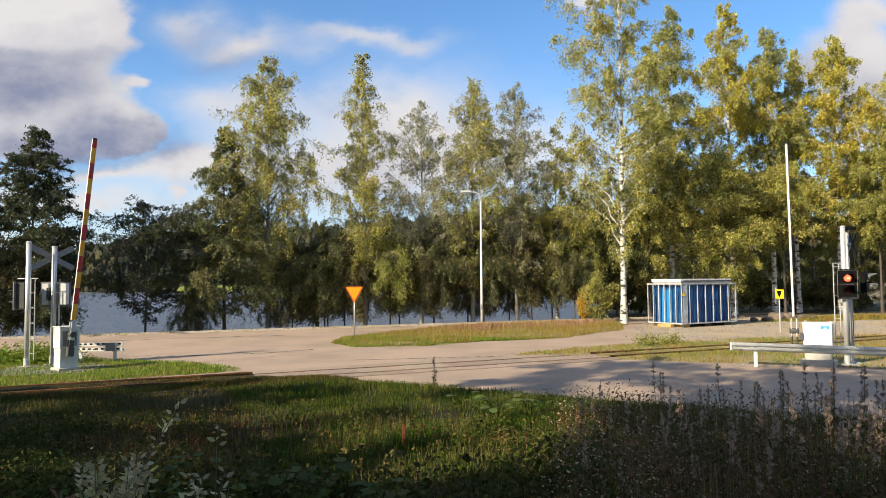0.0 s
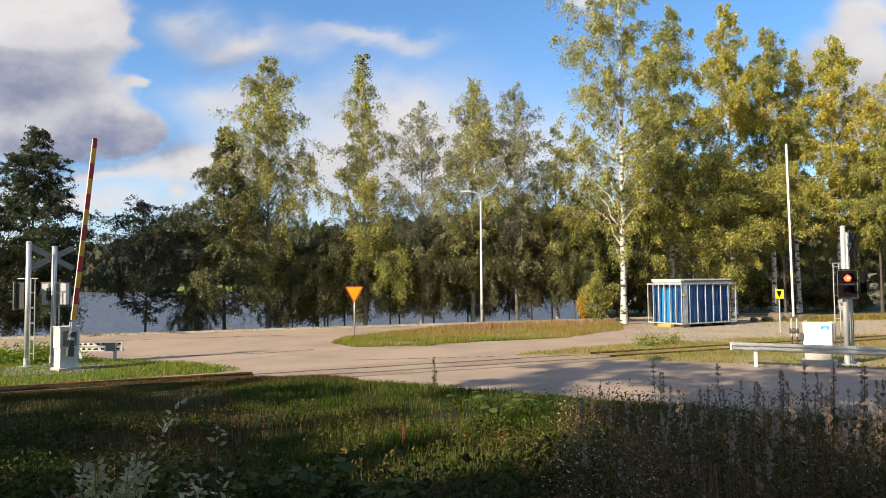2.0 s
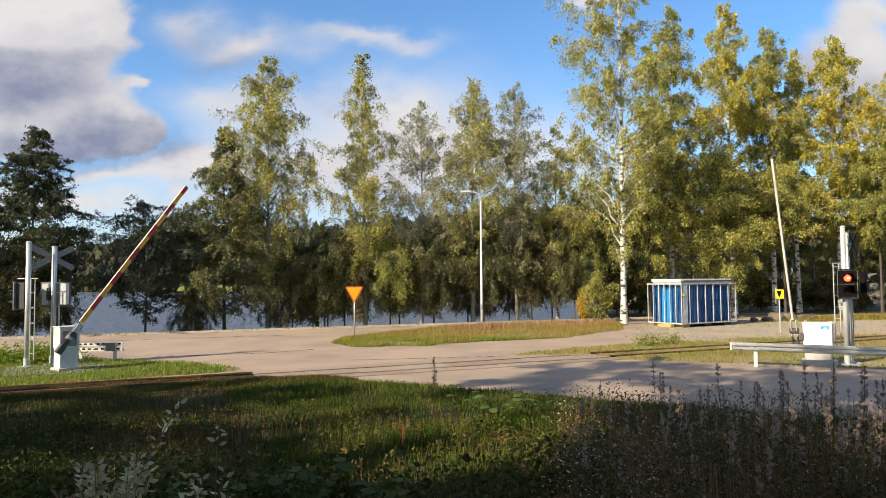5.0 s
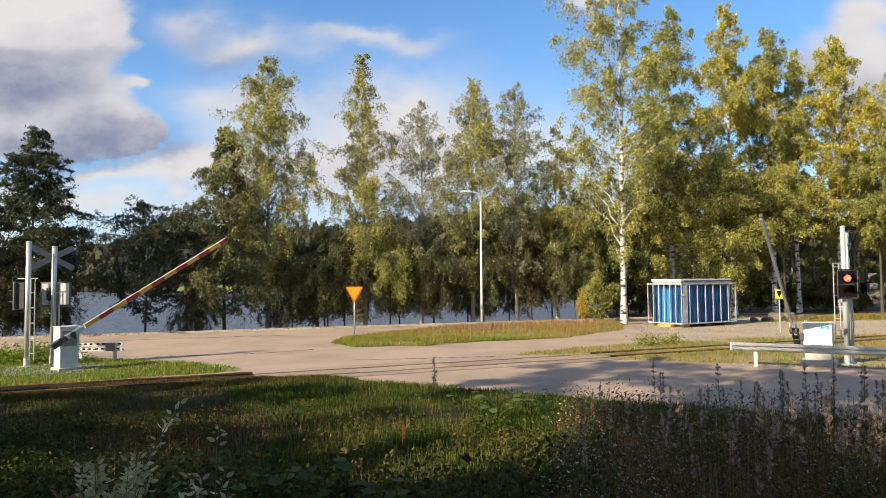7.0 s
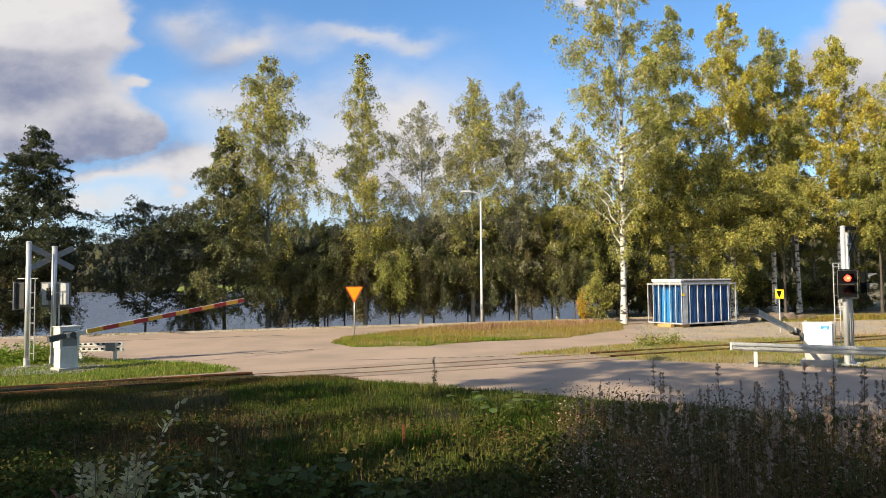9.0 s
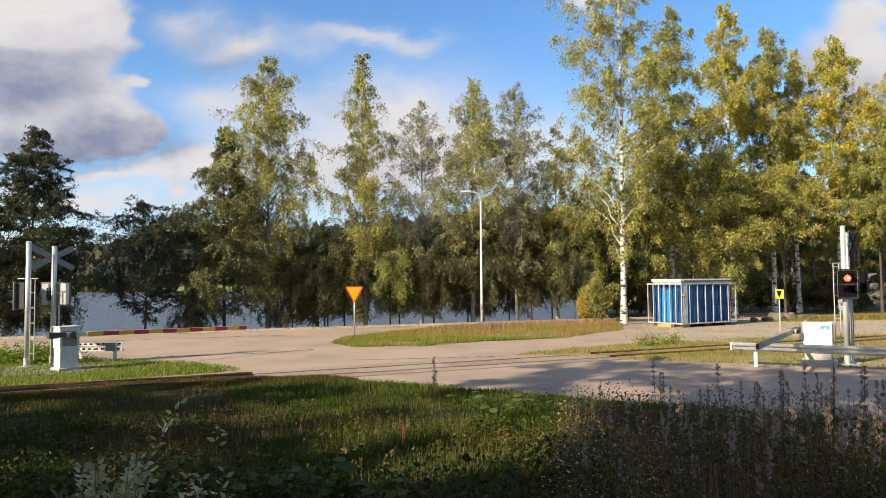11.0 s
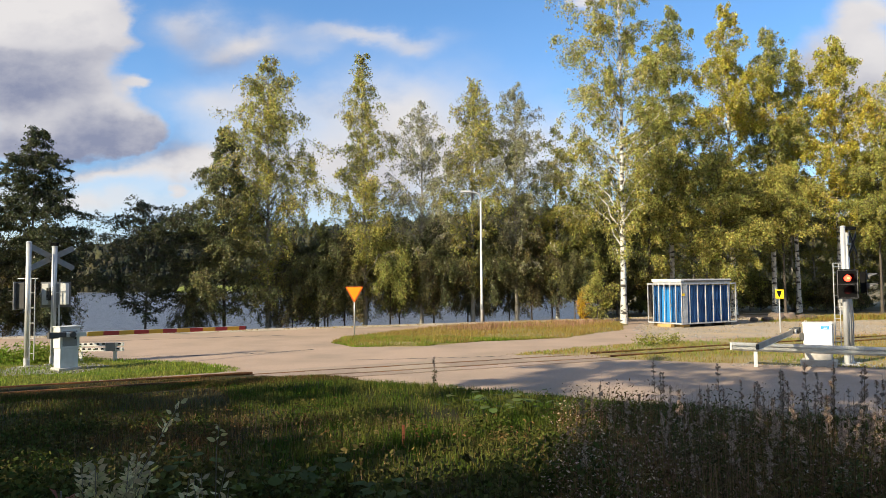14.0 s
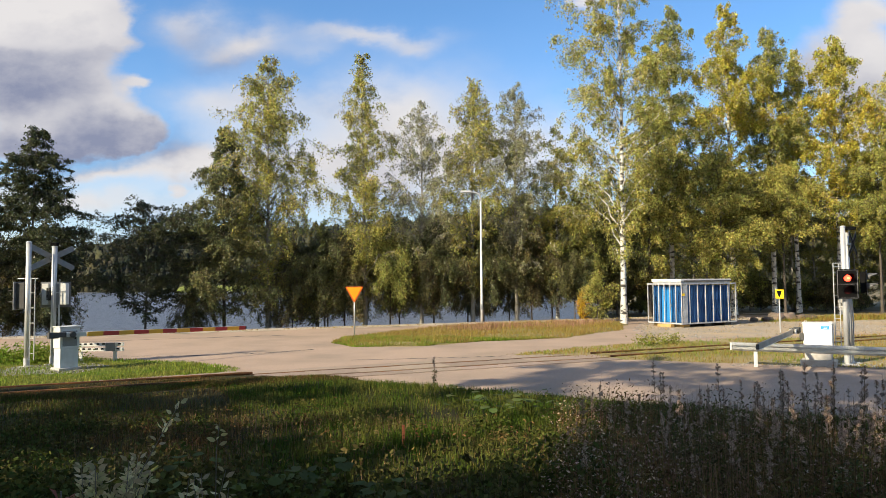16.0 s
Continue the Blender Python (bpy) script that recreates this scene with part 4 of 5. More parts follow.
blades(11, BACK, 5000, 0.1, 0.35, 0.016, M["blade"], "grass", "green grass behind the yard", clumps=0.8)
FAR_EDGE = [(-21, 32.2), (10, 43.9), (16, 46.2), (16, 47.0), (10, 44.9), (-21, 33.1)]
blades(9, FAR_EDGE, 7000, 0.05, 0.16, 0.014, M["dry"], "dry_grass", "dry grass along the far road edge", clumps=1.8)
GREEN_NEAR = [(-2.4, 8.0), (12, 6.5), (12, 9.6), (7.8, 12.0), (3.2, 14.5), (-0.4, 16.5), (-2.2, 17.4), (-5.6, 16.6), (-3.4, 11.5)]
BROWN_NEAR = [(-14, 8.0), (-2.0, 8.0), (-3.0, 11.5), (-5.0, 16.4), (-10.6, 13.6), (-14, 12.0)]
blades(16, BROWN_NEAR, 22000, 0.06, 0.26, 0.005, M["brown_herb"], "dry_grass", "brown withered grass on the shaded verge", clumps=0.9)
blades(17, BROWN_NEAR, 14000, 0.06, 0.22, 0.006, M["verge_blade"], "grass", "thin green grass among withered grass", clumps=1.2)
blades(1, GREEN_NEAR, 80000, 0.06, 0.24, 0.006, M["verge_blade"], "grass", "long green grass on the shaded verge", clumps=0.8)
blades(2, NEAR, 3000, 0.12, 0.28, 0.0025, M["dry"], "dry_grass", "brown dry grass among green on the verge", clumps=1.4)
blades(3, LEFT[1:-2], 46000, 0.05, 0.15, 0.008, M["blade"], "grass", "short sunlit grass by the railway", clumps=0.6)
blades(4, ISLAND, 34000, 0.06, 0.28, 0.009, M["dry"], "dry_grass", "dry yellow-brown grass on the traffic island", clumps=0.5)
blades(15, ISLAND, 7000, 0.05, 0.2, 0.010, M["blade"], "grass", "green grass among dry on the traffic island", clumps=1.4)
SANDY = [(-2.5, 33.5), (2, 37.8), (9.0, 41.2), (10.2, 39.8), (7, 35), (2, 33)]
blades(12, SANDY, 7000, 0.12, 0.46, 0.009, M["stalk"], "dry_grass", "tall rust-brown grass on the traffic island", clumps=1.6)
GREEN_END = [(-4.7, 28.6), (-4.6, 30.8), (-3.5, 32.0), (-1.5, 31), (1.5, 30), (4.5, 30.5), (5.3, 30.0), (1.5, 28.6), (-0.6, 26.9), (-3.6, 26.6)]
blades(5, GREEN_END, 24000, 0.06, 0.20, 0.011, M["blade"], "grass", "green grass on the tip of the traffic island", clumps=0.8)
blades(6, RIGHT[:5] + RIGHT[7:], 10000, 0.04, 0.15, 0.009, M["dry"], "dry_grass", "thin dry grass by the rails", clumps=1.6)
blades(14, YARD, 3500, 0.03, 0.12, 0.010, M["dry"], "dry_grass", "sparse dry grass tufts on the yard", clumps=2.2)
blades(7, RIGHT[:5] + RIGHT[7:], 7000, 0.04, 0.16, 0.009, M["blade"], "grass", "patchy green grass by the rails", clumps=1.8)


# ---- railway ----
TRACK_AZ = math.degrees(math.atan(0.43))
track = empty("railway_track", pose(0, 21.1, 0, 0, 0, TRACK_AZ), "rusty single railway track sunk in grass and crossing panels", "railway track", kind="structure")
GAUGE = 1.05


def rail_mesh(length):
    """A rail of that length along x: foot, web and rounded head."""
    half = [(0.065, 0.0), (0.065, 0.012), (0.012, 0.028), (0.010, 0.10), (0.032, 0.112), (0.034, 0.142), (0.026, 0.150)]
    prof = half + [(-y, z) for y, z in reversed(half)]
    bm = bmesh.new()
    a, b = ([bm.verts.new((x, y, z)) for y, z in prof] for x in (-length / 2, length / 2))
    for i in range(len(prof)):
        j = (i + 1) % len(prof)
        bm.faces.new((a[i], a[j], b[j], b[i]))
    bm.faces.new(a), bm.faces.new(b)
    return bm_mesh("rail", bm, M["rail"])


rail = rail_mesh(5.55)
for side in (0, 1):
    for i in range(-6, 11):
        r = part("rail", rail, None, track)
        r.location = ((i + 0.5) * 5.56 - 0.15, (0.02, -GAUGE)[side], -0.117 if i in (-1, 0) else -0.055)
sleeper = bm_mesh("sleeper", boxes((0.22, 2.0, 0.12, 0, 0, 0), bevel=0.015), M["sleeper"])
for i in range(-46, 60):
    if -5.9 < i * 0.65 < 5.6:
        continue
    s = part("sleeper", sleeper, None, track)
    s.location, s.rotation_euler[2] = (i * 0.65, -GAUGE / 2, -0.085 + 0.012 * math.sin(i * 2.1)), 0.02 * math.sin(i * 5.3)
for k in range(-4, 4):
    for w, y in ((GAUGE - 0.26, -GAUGE / 2), (0.55, 0.38), (0.55, -GAUGE - 0.38)):
        p = part("crossing_panel", boxes((1.384, w, 0.12, 0, 0, 0), bevel=0.012), M["panel"], track)
        p.location = ((k + 0.5) * 1.39 - 0.15, y, -0.022 + 0.004 * math.sin(k * 3.7 + y))
# shaded stretch of ballast: its shade is painted in with the dark soil colour
patch("ballast", [(-50, -1.6), (-24, 9.6), (-10.6, 15.4), (-5.6, 18.3), (-5.6, 19.6), (-10.6, 17.6), (-24, 11.8), (-50, 0.6)], 0.25, 0.05, M["dark_turf"], "brown ballast and weeds under the rails, darkened for shade", "ballast", base=0.0, seed=20)

patch("ballast", [(5.0, 21.9), (10, 24.0), (22, 29.2), (22, 31.0), (10, 25.9), (5.0, 23.8)], 0.25, 0.05, M["soil"], "brown ballast and dry weeds under the rails", "ballast", base=0.0, seed=22)


def pebbles(seed, poly, count, size, name, label, z=0.02):
    rng = np.random.RandomState(seed)
    p = np.asarray(poly, dtype=float)
    x, y = rng.uniform(p[:, 0].min(), p[:, 0].max(), count * 4), rng.uniform(p[:, 1].min(), p[:, 1].max(), count * 4)
    keep = inside(poly, x, y) + 0.3 * fbm2(x, y, 1.0, seed) > 0
    x, y = x[keep][:count], y[keep][:count]
    n = len(x)
    octa = np.array([(1, 0, 0), (0, 1, 0), (-1, 0, 0), (0, -1, 0), (0, 0, 0.8), (0, 0, -0.8)], dtype=float)
    v = octa[None] * (size * (0.4 + rng.rand(n, 6)))[..., None] + np.column_stack([x, y, np.full(n, z)])[:, None]
    f = np.array([(0, 1, 4), (1, 2, 4), (2, 3, 4), (3, 0, 4), (1, 0, 5), (2, 1, 5), (3, 2, 5), (0, 3, 5)])
    return tagged(new(name, mesh_np(name, v.reshape(-1, 3), (np.arange(n)[:, None, None] * 6 + f[None]).reshape(-1, 3), M["stone"])), label, "stones", kind="stuff")


pebbles(1, [(-13.6, 20.2), (-12.0, 21.8), (-10.2, 20.9), (-10.2, 19.4), (-12.4, 18.7)], 2600, 0.022, "gravel", "loose grey gravel round the barrier foot", 0.055)
pebbles(2, YARD, 5000, 0.035, "gravel", "scattered pebbles on the yard", 0.03)
pebbles(3, [(8.2, 19.8), (10, 21.2), (13.5, 20.6), (13.6, 18.6), (9, 19.2)], 500, 0.024, "gravel", "pale stones at the barrier foot", 0.045)


# ---- barriers ----
def ring(radius, depth, n=20, inner=0.0):
    bm = bmesh.new()
    bmesh.ops.create_cone(bm, cap_ends=True, segments=n, radius1=radius, radius2=radius, depth=depth)
    return bm


def boom_part(parent, z, length, band, sides=(-1, 1)):
    """The striped boom, along +x when lowered, with its arms and counterweight."""
    ob = part("boom", boxes((length - 0.42, 0.048, 0.135, 0.21 + length / 2, 0, 0), bevel=0.006), M["white"], parent)
    x, k = 0.42, 0
    while x < length - 0.01:
        step = min(band, length - x)
        for y in [0.027 * q for q in sides]:
            part("stripe", boxes((step, 0.008, 0.130, x + step / 2, y, 0)), M[("yellowpaint", "red")[k % 2]], ob, ("yellow stripe", "red stripe")[k % 2])
        x, k = x + step, k + 1
    ob["label"] = "red and yellow striped barrier boom with white edges"
    for y in (-0.07, 0.07):
        part("arm", boxes((0.52, 0.03, 0.13, 0.10, y, 0), bevel=0.008), M["greypaint"], ob, "grey steel side arm")
        part("rear_arm", boxes((0.46, 0.032, 0.14, -0.40, y, 0), bevel=0.008), M["darkgrey"], ob, "dark rear arm")
    part("counterweight", boxes((0.26, 0.17, 0.17, -0.50, 0, -0.01), bevel=0.012), M["darkgrey"], ob, "dark grey counterweight")
    part("hub", ring(0.085, 0.24), M["darkgrey"], ob).rotation_euler[0] = radians(90)
    part("end_cap", boxes((0.05, 0.07, 0.11, length + 0.012, 0, 0), bevel=0.01), M["darkgrey"], ob)
    ob.location[2] = z
    return ob


# the first barrier: its boom swings on the side turned to the verge
barrier_a = empty("barrier", pose(-10.75, 19.80, 0, 0, 0, 50), "grey level crossing barrier with striped boom", "barrier", "level crossing barriers")
part("foundation", boxes((0.62, 0.62, 0.14, 0.0, 0.36, 0.06), bevel=0.02), M["concrete"], barrier_a)
part("pedestal", boxes((0.50, 0.46, 0.56, 0.0, 0.36, 0.40), bevel=0.012), M["greypaint"], barrier_a, "light grey lower cabinet")
part("housing", boxes((0.54, 0.50, 0.60, 0.0, 0.36, 0.985), bevel=0.02), M["greypaint"], barrier_a, "light grey upper drive cabinet")
part("lid", boxes((0.58, 0.54, 0.035, 0.0, 0.36, 1.303), bevel=0.01), M["greypaint"], barrier_a)
part("door_seam", boxes((0.40, 0.008, 0.44, 0.0, 0.108, 0.97)), M["signgrey"], barrier_a)
part("lock", boxes((0.03, 0.03, 0.06, 0.14, 0.10, 0.97), bevel=0.006), M["black"], barrier_a)
boom_a = boom_part(barrier_a, 1.09, 5.8, 0.465)

barrier_b = empty("barrier", pose(10.23, 20.00, 0, 0, 0, 235), "white level crossing barrier cabinet with striped boom", "barrier", "level crossing barriers")
part("foundation", boxes((0.60, 0.90, 0.20, -0.12, 0.60, 0.09), bevel=0.02), M["concrete"], barrier_b)
part("pedestal", boxes((0.42, 0.68, 0.34, -0.12, 0.60, 0.36), bevel=0.012), M["concrete"], barrier_b, "grey lower cabinet")
part("housing", boxes((0.46, 0.74, 0.69, -0.12, 0.60, 0.875), bevel=0.02), M["white"], barrier_b, "white drive cabinet")
part("lid", boxes((0.50, 0.78, 0.03, -0.12, 0.60, 1.235), bevel=0.01), M["white"], barrier_b)
part("sticker", boxes((0.006, 0.20, 0.10, 0.114, 0.80, 1.12)), M["label_blue"], barrier_b, "small blue sticker")
for k, (w, z) in enumerate(((0.13, 1.14), (0.10, 1.105))):
    part("sticker_line", boxes((0.006, w, 0.014, 0.118, 0.80, z)), M["white"], barrier_b)
for y in (0.28, 0.92):
    part("lifting_eye", pipe([(-0.12, y - 0.03, 1.25), (-0.12, y - 0.03, 1.29), (-0.12, y + 0.03, 1.29), (-0.12, y + 0.03, 1.25)], 0.01, 6), M["galv"], barrier_b)
part("hinge_block", boxes((0.12, 0.10, 0.22, 0.10, 0.20, 0.85), bevel=0.01), M["darkgrey"], barrier_b)
boom_b = boom_part(barrier_b, 1.0, 5.45, 0.465, (-1,))
boom_b["label"] = "barrier boom with a plain weathered grey back"
boom_b.data.materials[0] = M["boomback"]
part("edge_strip", boxes((5.0, 0.052, 0.012, 2.93, 0, -0.072)), M["white"], boom_b, "white lower edge")


# ---- signal masts ----
def ladder(parent, x, y, z0, z1, width, step=0.33, turn=0.0):
    c, s = math.cos(turn), math.sin(turn)
    a = part("ladder", pipe([(x, y, z0), (x, y, z1)], 0.014, 6), M["galv"], parent, "galvanised ladder rail")
    x2, y2 = x + width * c, y + width * s
    part("ladder_rail", pipe([(x2, y2, z0), (x2, y2, z1)], 0.014, 6), M["galv"], a)
    z = z0 + 0.2
    while z < z1:
        part("rung", pipe([(x, y, z), (x2, y2, z)], 0.010, 6), M["galv"], a)
        z += step
    for z in (z0 + 0.35, z1 - 0.1):
        part("bracket", pipe([(x, y, z), (0, 0, z)], 0.012, 6), M["galv"], a)
    return a


def crossbuck(parent, z, turn, off, mats, length=1.45):
    """Two crossed sign boards; x is across the board, y its normal."""
    m0 = Matrix.Rotation(radians(turn), 4, "Z") @ Matrix.Translation((0, off, z))
    for k, a in enumerate((28, -28)):
        m = m0 @ Matrix.Translation((0, 0.016 * k, 0)) @ Matrix.Rotation(radians(a), 4, "Y")
        h, w = length / 2, 0.085
        b = part("cross_board", plate([(-h, -w), (h - 0.04, -w), (h, 0), (h - 0.04, w), (-h, w), (-h + 0.04, 0)], 0.012, m), M[mats[0]], parent, "crossbuck board")
        part("edge_strip", plate([(-h + 0.12, -w * 0.45), (h - 0.12, -w * 0.45), (h - 0.12, w * 0.45), (-h + 0.12, w * 0.45)], 0.008, m @ Matrix.Translation((0, 0.012, 0))), M[mats[1]], b)
    part("clamp", boxes((0.16, abs(off) + 0.02, 0.05, 0, 0, 0)), M["galv"], parent).matrix_basis = m0 @ Matrix.Translation((0, -off / 2, 0))


def mast(x, y, h, r, label):
    ob = empty("signal_mast", pose(x, y, 0), label, "signal mast", "level crossing signal masts")
    part("pole", pipe([(0, 0, 0), (0, 0, h)], r, 16), M["galv"], ob, smooth=True)
    part("cap", pipe([(0, 0, h), (0, 0, h + 0.02), (0, 0, h + 0.05)], [r * 1.12, r * 1.12, r * 0.7], 16), M["galv"], ob)
    part("foot_flange", boxes((0.34, 0.34, 0.03, 0, 0, 0.05), bevel=0.006), M["galv"], ob)
    part("sleeve", pipe([(0, 0, 0.05), (0, 0, 0.30)], r * 1.18, 16), M["galv"], ob)
    part("foundation", boxes((0.46, 0.46, 0.14, 0, 0, -0.02), bevel=0.02), M["concrete"], ob)
    return ob


def signal_head(parent, m, visor="black"):
    """Two-lamp signal facing +y of m: backplate, housing, visors and lenses."""
    head = part("signal_head", plate([(-0.29, -0.43), (0.29, -0.43), (0.29, 0.43), (-0.29, 0.43)], 0.02, Matrix.Translation((0, 0, 0))), M["black"], parent, "black two-lamp signal head")
    head.matrix_basis = m
    part("housing", boxes((0.36, 0.16, 0.72, 0, -0.10, 0), bevel=0.02), M["black"], head)
    for z in (0.17, -0.17):
        bm = bmesh.new()
        n = 14
        ringa, ringb = [], []
        for k in range(n + 1):
            a = radians(-25 + 230 * k / n)
            ringa.append(bm.verts.new((0.135 * math.cos(a), 0.012, z + 0.135 * math.sin(a))))
            ringb.append(bm.verts.new((0.135 * math.cos(a), 0.10 + 0.24 * max(0.0, math.sin(a)), z + 0.135 * math.sin(a))))
        for k in range(n):
            bm.faces.new((ringa[k], ringa[k + 1], ringb[k + 1], ringb[k]))
        bmesh.ops.solidify(bm, geom=bm.faces[:], thickness=0.006)
        part("visor", bm, M[visor], head)
        part("lens", ring(0.115, 0.012), M["lamp_off"], head, "dark red lens").matrix_basis = Matrix.Translation((0, 0.016, z)) @ Matrix.Rotation(radians(90), 4, "X")
    for s in ((0.52, 0.006, 0.012, 0, 0.013, 0.40), (0.52, 0.006, 0.012, 0, 0.013, -0.40), (0.012, 0.006, 0.81, -0.26, 0.013, 0), (0.012, 0.006, 0.81, 0.26, 0.013, 0), (0.52, 0.006, 0.012, 0, 0.013, 0)):
        part("border_strip", boxes(s), M["signgrey"], head, "grey border strip")
    return head


mast_a = mast(-12.71, 20.91, 3.82, 0.075, "galvanised signal mast with ladder and grey signal box")
ladder(mast_a, 0.12, -0.06, 0.25, 2.75, 0.13, 0.46)
part("signal_box", boxes((0.26, 0.34, 0.80, -0.20, 0.10, 2.20), bevel=0.02), M["darkgrey"], mast_a, "dark grey signal housing seen from behind")
part("signal_plate", boxes((0.03, 0.52, 0.86, -0.35, 0.10, 2.20), bevel=0.006), M["signgrey"], mast_a)
for z in (2.36, 2.02):
    part("visor", boxes((0.26, 0.22, 0.02, -0.49, 0.12, z)), M["darkgrey"], mast_a)
part("cross_bar", pipe([(-0.32, 0, 2.73), (0.30, 0, 2.73)], 0.014, 8), M["galv"], mast_a)

mast_b = mast(-12.22, 21.44, 3.72, 0.078, "galvanised signal mast with crossbuck and twin signal box")
crossbuck(mast_b, 3.38, 50, 0.13, ("signgrey", "sign_red"))
part("cap_lamp", boxes((0.20, 0.16, 0.10, 0, 0.0, 3.80), bevel=0.02), M["black"], mast_b)
ladder(mast_b, 0.10, -0.07, 0.25, 2.70, 0.12, 0.46)
part("backplate", boxes((0.84, 0.03, 0.80, 0.03, 0.16, 2.22), bevel=0.006), M["signgrey"], mast_b, "grey signal backplate seen from behind").rotation_euler[2] = radians(20)
for x, w, m in ((-0.24, 0.20, "greypaint"), (0.30, 0.24, "greypaint"), (-0.16, 0.10, "darkgrey"), (0.16, 0.14, "signgrey")):
    part("signal_box", boxes((w, 0.18, 0.66 if m != "darkgrey" else 0.40, x, 0.02, 2.24), bevel=0.015), M[m], mast_b)
part("cable_pipe", pipe([(0.13, 0.05, 0.2), (0.13, 0.05, 2.0)], 0.018, 8), M["galv"], mast_b)

mast_c = mast(11.59, 19.74, 3.99, 0.068, "thick galvanised signal mast with ladder and red signal")
ladder(mast_c, -0.30, 0.02, 0.5, 2.95, 0.16, 0.33)
part("ladder_top", pipe([(-0.32, 0.02, 2.95), (0, 0, 2.95)], 0.014, 8), M["galv"], mast_c)
head_c = signal_head(mast_c, Matrix.Translation((-0.01, -0.16, 2.35)) @ Matrix.Rotation(radians(-102 - 90), 4, "Z") @ Matrix.Scale(1.0, 4))
mast_d = mast(11.94, 20.14, 3.82, 0.060, "galvanised signal mast with crossbuck and side signal")
crossbuck(mast_d, 3.52, 140 + 90, 0.14, ("darkgrey", "black"))
part("cap_lamp", boxes((0.34, 0.30, 0.10, 0.04, 0.0, 3.99), bevel=0.02), M["black"], mast_d)
signal_head(mast_d, Matrix.Translation((0.50, -0.06, 2.40)) @ Matrix.Rotation(radians(-34 - 90), 4, "Z") @ Matrix.Scale(0.86, 4), "signgrey")
part("hose", pipe([(0.06, -0.02, 0.2), (0.10, -0.02, 1.2), (0.05, -0.03, 2.1)], 0.02, 8), M["galv"], mast_d)

# the flashing lamp is a turning drum with one bright side, seen through the upper opening
drum = part("lamp_drum", boxes((0.001, 0.001, 0.001, 0, 0, 0)), M["lamp_off"], head_c, "turning lamp drum, lit red on one side")
bm = bmesh.new()
bmesh.ops.create_uvsphere(bm, u_segments=20, v_segments=12, radius=0.10)
for f in bm.faces:
    c = f.calc_center_median()
    f.material_index = (2 if c.y > 0.090 and c.z > -0.02 else 1) if c.y > 0.0 else 0
drum.data = bm_mesh("lamp_drum", bm, [M["lamp_off"], M["lamp_on"], M["lamp_core"]], True)
drum.location = (0, -0.005, 0.17)


# ---- guard rails ----
def w_beam(length):
    prof = [(-0.118, 0.0), (-0.100, 0.035), (-0.068, 0.072), (-0.038, 0.072), (-0.012, 0.004), (0.012, 0.004), (0.038, 0.072), (0.068, 0.072), (0.100, 0.035), (0.118, 0.0)]
    bm = bmesh.new()
    a, b = ([bm.verts.new((x, -y, z)) for z, y in prof] for x in (0, length))
    for i in range(len(prof) - 1):
        bm.faces.new((a[i], a[i + 1], b[i + 1], b[i]))
    bmesh.ops.solidify(bm, geom=bm.faces[:], thickness=0.006)
    return bm


rail_az = math.degrees(math.atan2(18.05 - 19.9, 11.7 - 8.4))
guard = empty("guard_rail", pose(8.36, 19.92, 0, 0, 0, rail_az), "galvanised steel guard rail on posts beside the road", "guard rail")
for k in range(3):
    part("beam", w_beam(4.02), M["guard_steel"], guard, "corrugated steel beam").location = (k * 4.0, 0.008 * (k % 2), 0.575)
part("beam_end", boxes((0.06, 0.035, 0.22, -0.02, -0.02, 0.575), bevel=0.01), M["guard_steel"], guard)
for x in (0.62, 4.6, 8.6):
    p = part("post", boxes((0.10, 0.055, 0.72, x, 0.045, 0.33), bevel=0.006), M["guard_steel"], guard)
    part("bolt", boxes((0.03, 0.012, 0.03, x, -0.03, 0.575)), M["signgrey"], p)

guard2 = empty("guard_rail", pose(-11.95, 22.35, 0, 0, 0, 4), "short white painted guard rail with black dashes", "guard rail")
for z in (0.57, 0.41):
    b = part("plank", boxes((1.62, 0.04, 0.115, 0.68, 0, z), bevel=0.006), M["white"], guard2, "white plank with black marks")
    for x in (0.05, 0.22, 0.40, 0.62, 0.80, 1.30):
        part("dash", boxes((0.09, 0.008, 0.05, x + (0.05 if z > 0.5 else 0), -0.025, z + 0.02)), M["black"], b)
part("grey_band", boxes((0.30, 0.01, 0.27, 1.06, -0.03, 0.49)), M["signgrey"], guard2)
for x in (0.1, 1.18):
    part("post", boxes((0.10, 0.07, 0.62, x, 0.055, 0.30), bevel=0.006), M["white"], guard2)

# ---- road signs and street lamp ----
sign = empty("give_way_sign", pose(-4.1, 31.45, 0, 0, 0, 6), "orange triangular give way sign on a thin post", "road sign")
part("post", pipe([(0, 0, 0), (0, 0, 2.25)], 0.03, 10), M["galv"], sign, smooth=True)
tri = part("triangle", plate([(-0.37, 2.34), (-0.40, 2.30), (-0.03, 1.64), (0.03, 1.64), (0.40, 2.30), (0.37, 2.34)], 0.02, Matrix.Translation((0, -0.045, 0))), M["sign_red"], sign, "sign plate with a red border")
part("face", plate([(-0.345, 2.305), (0, 1.70), (0.345, 2.305)], 0.006, Matrix.Translation((0, -0.058, 0))), M["orange"], tri, "orange-yellow field")
for z in (1.9, 2.2):
    part("clamp", boxes((0.09, 0.05, 0.03, 0, -0.015, z)), M["galv"], sign)

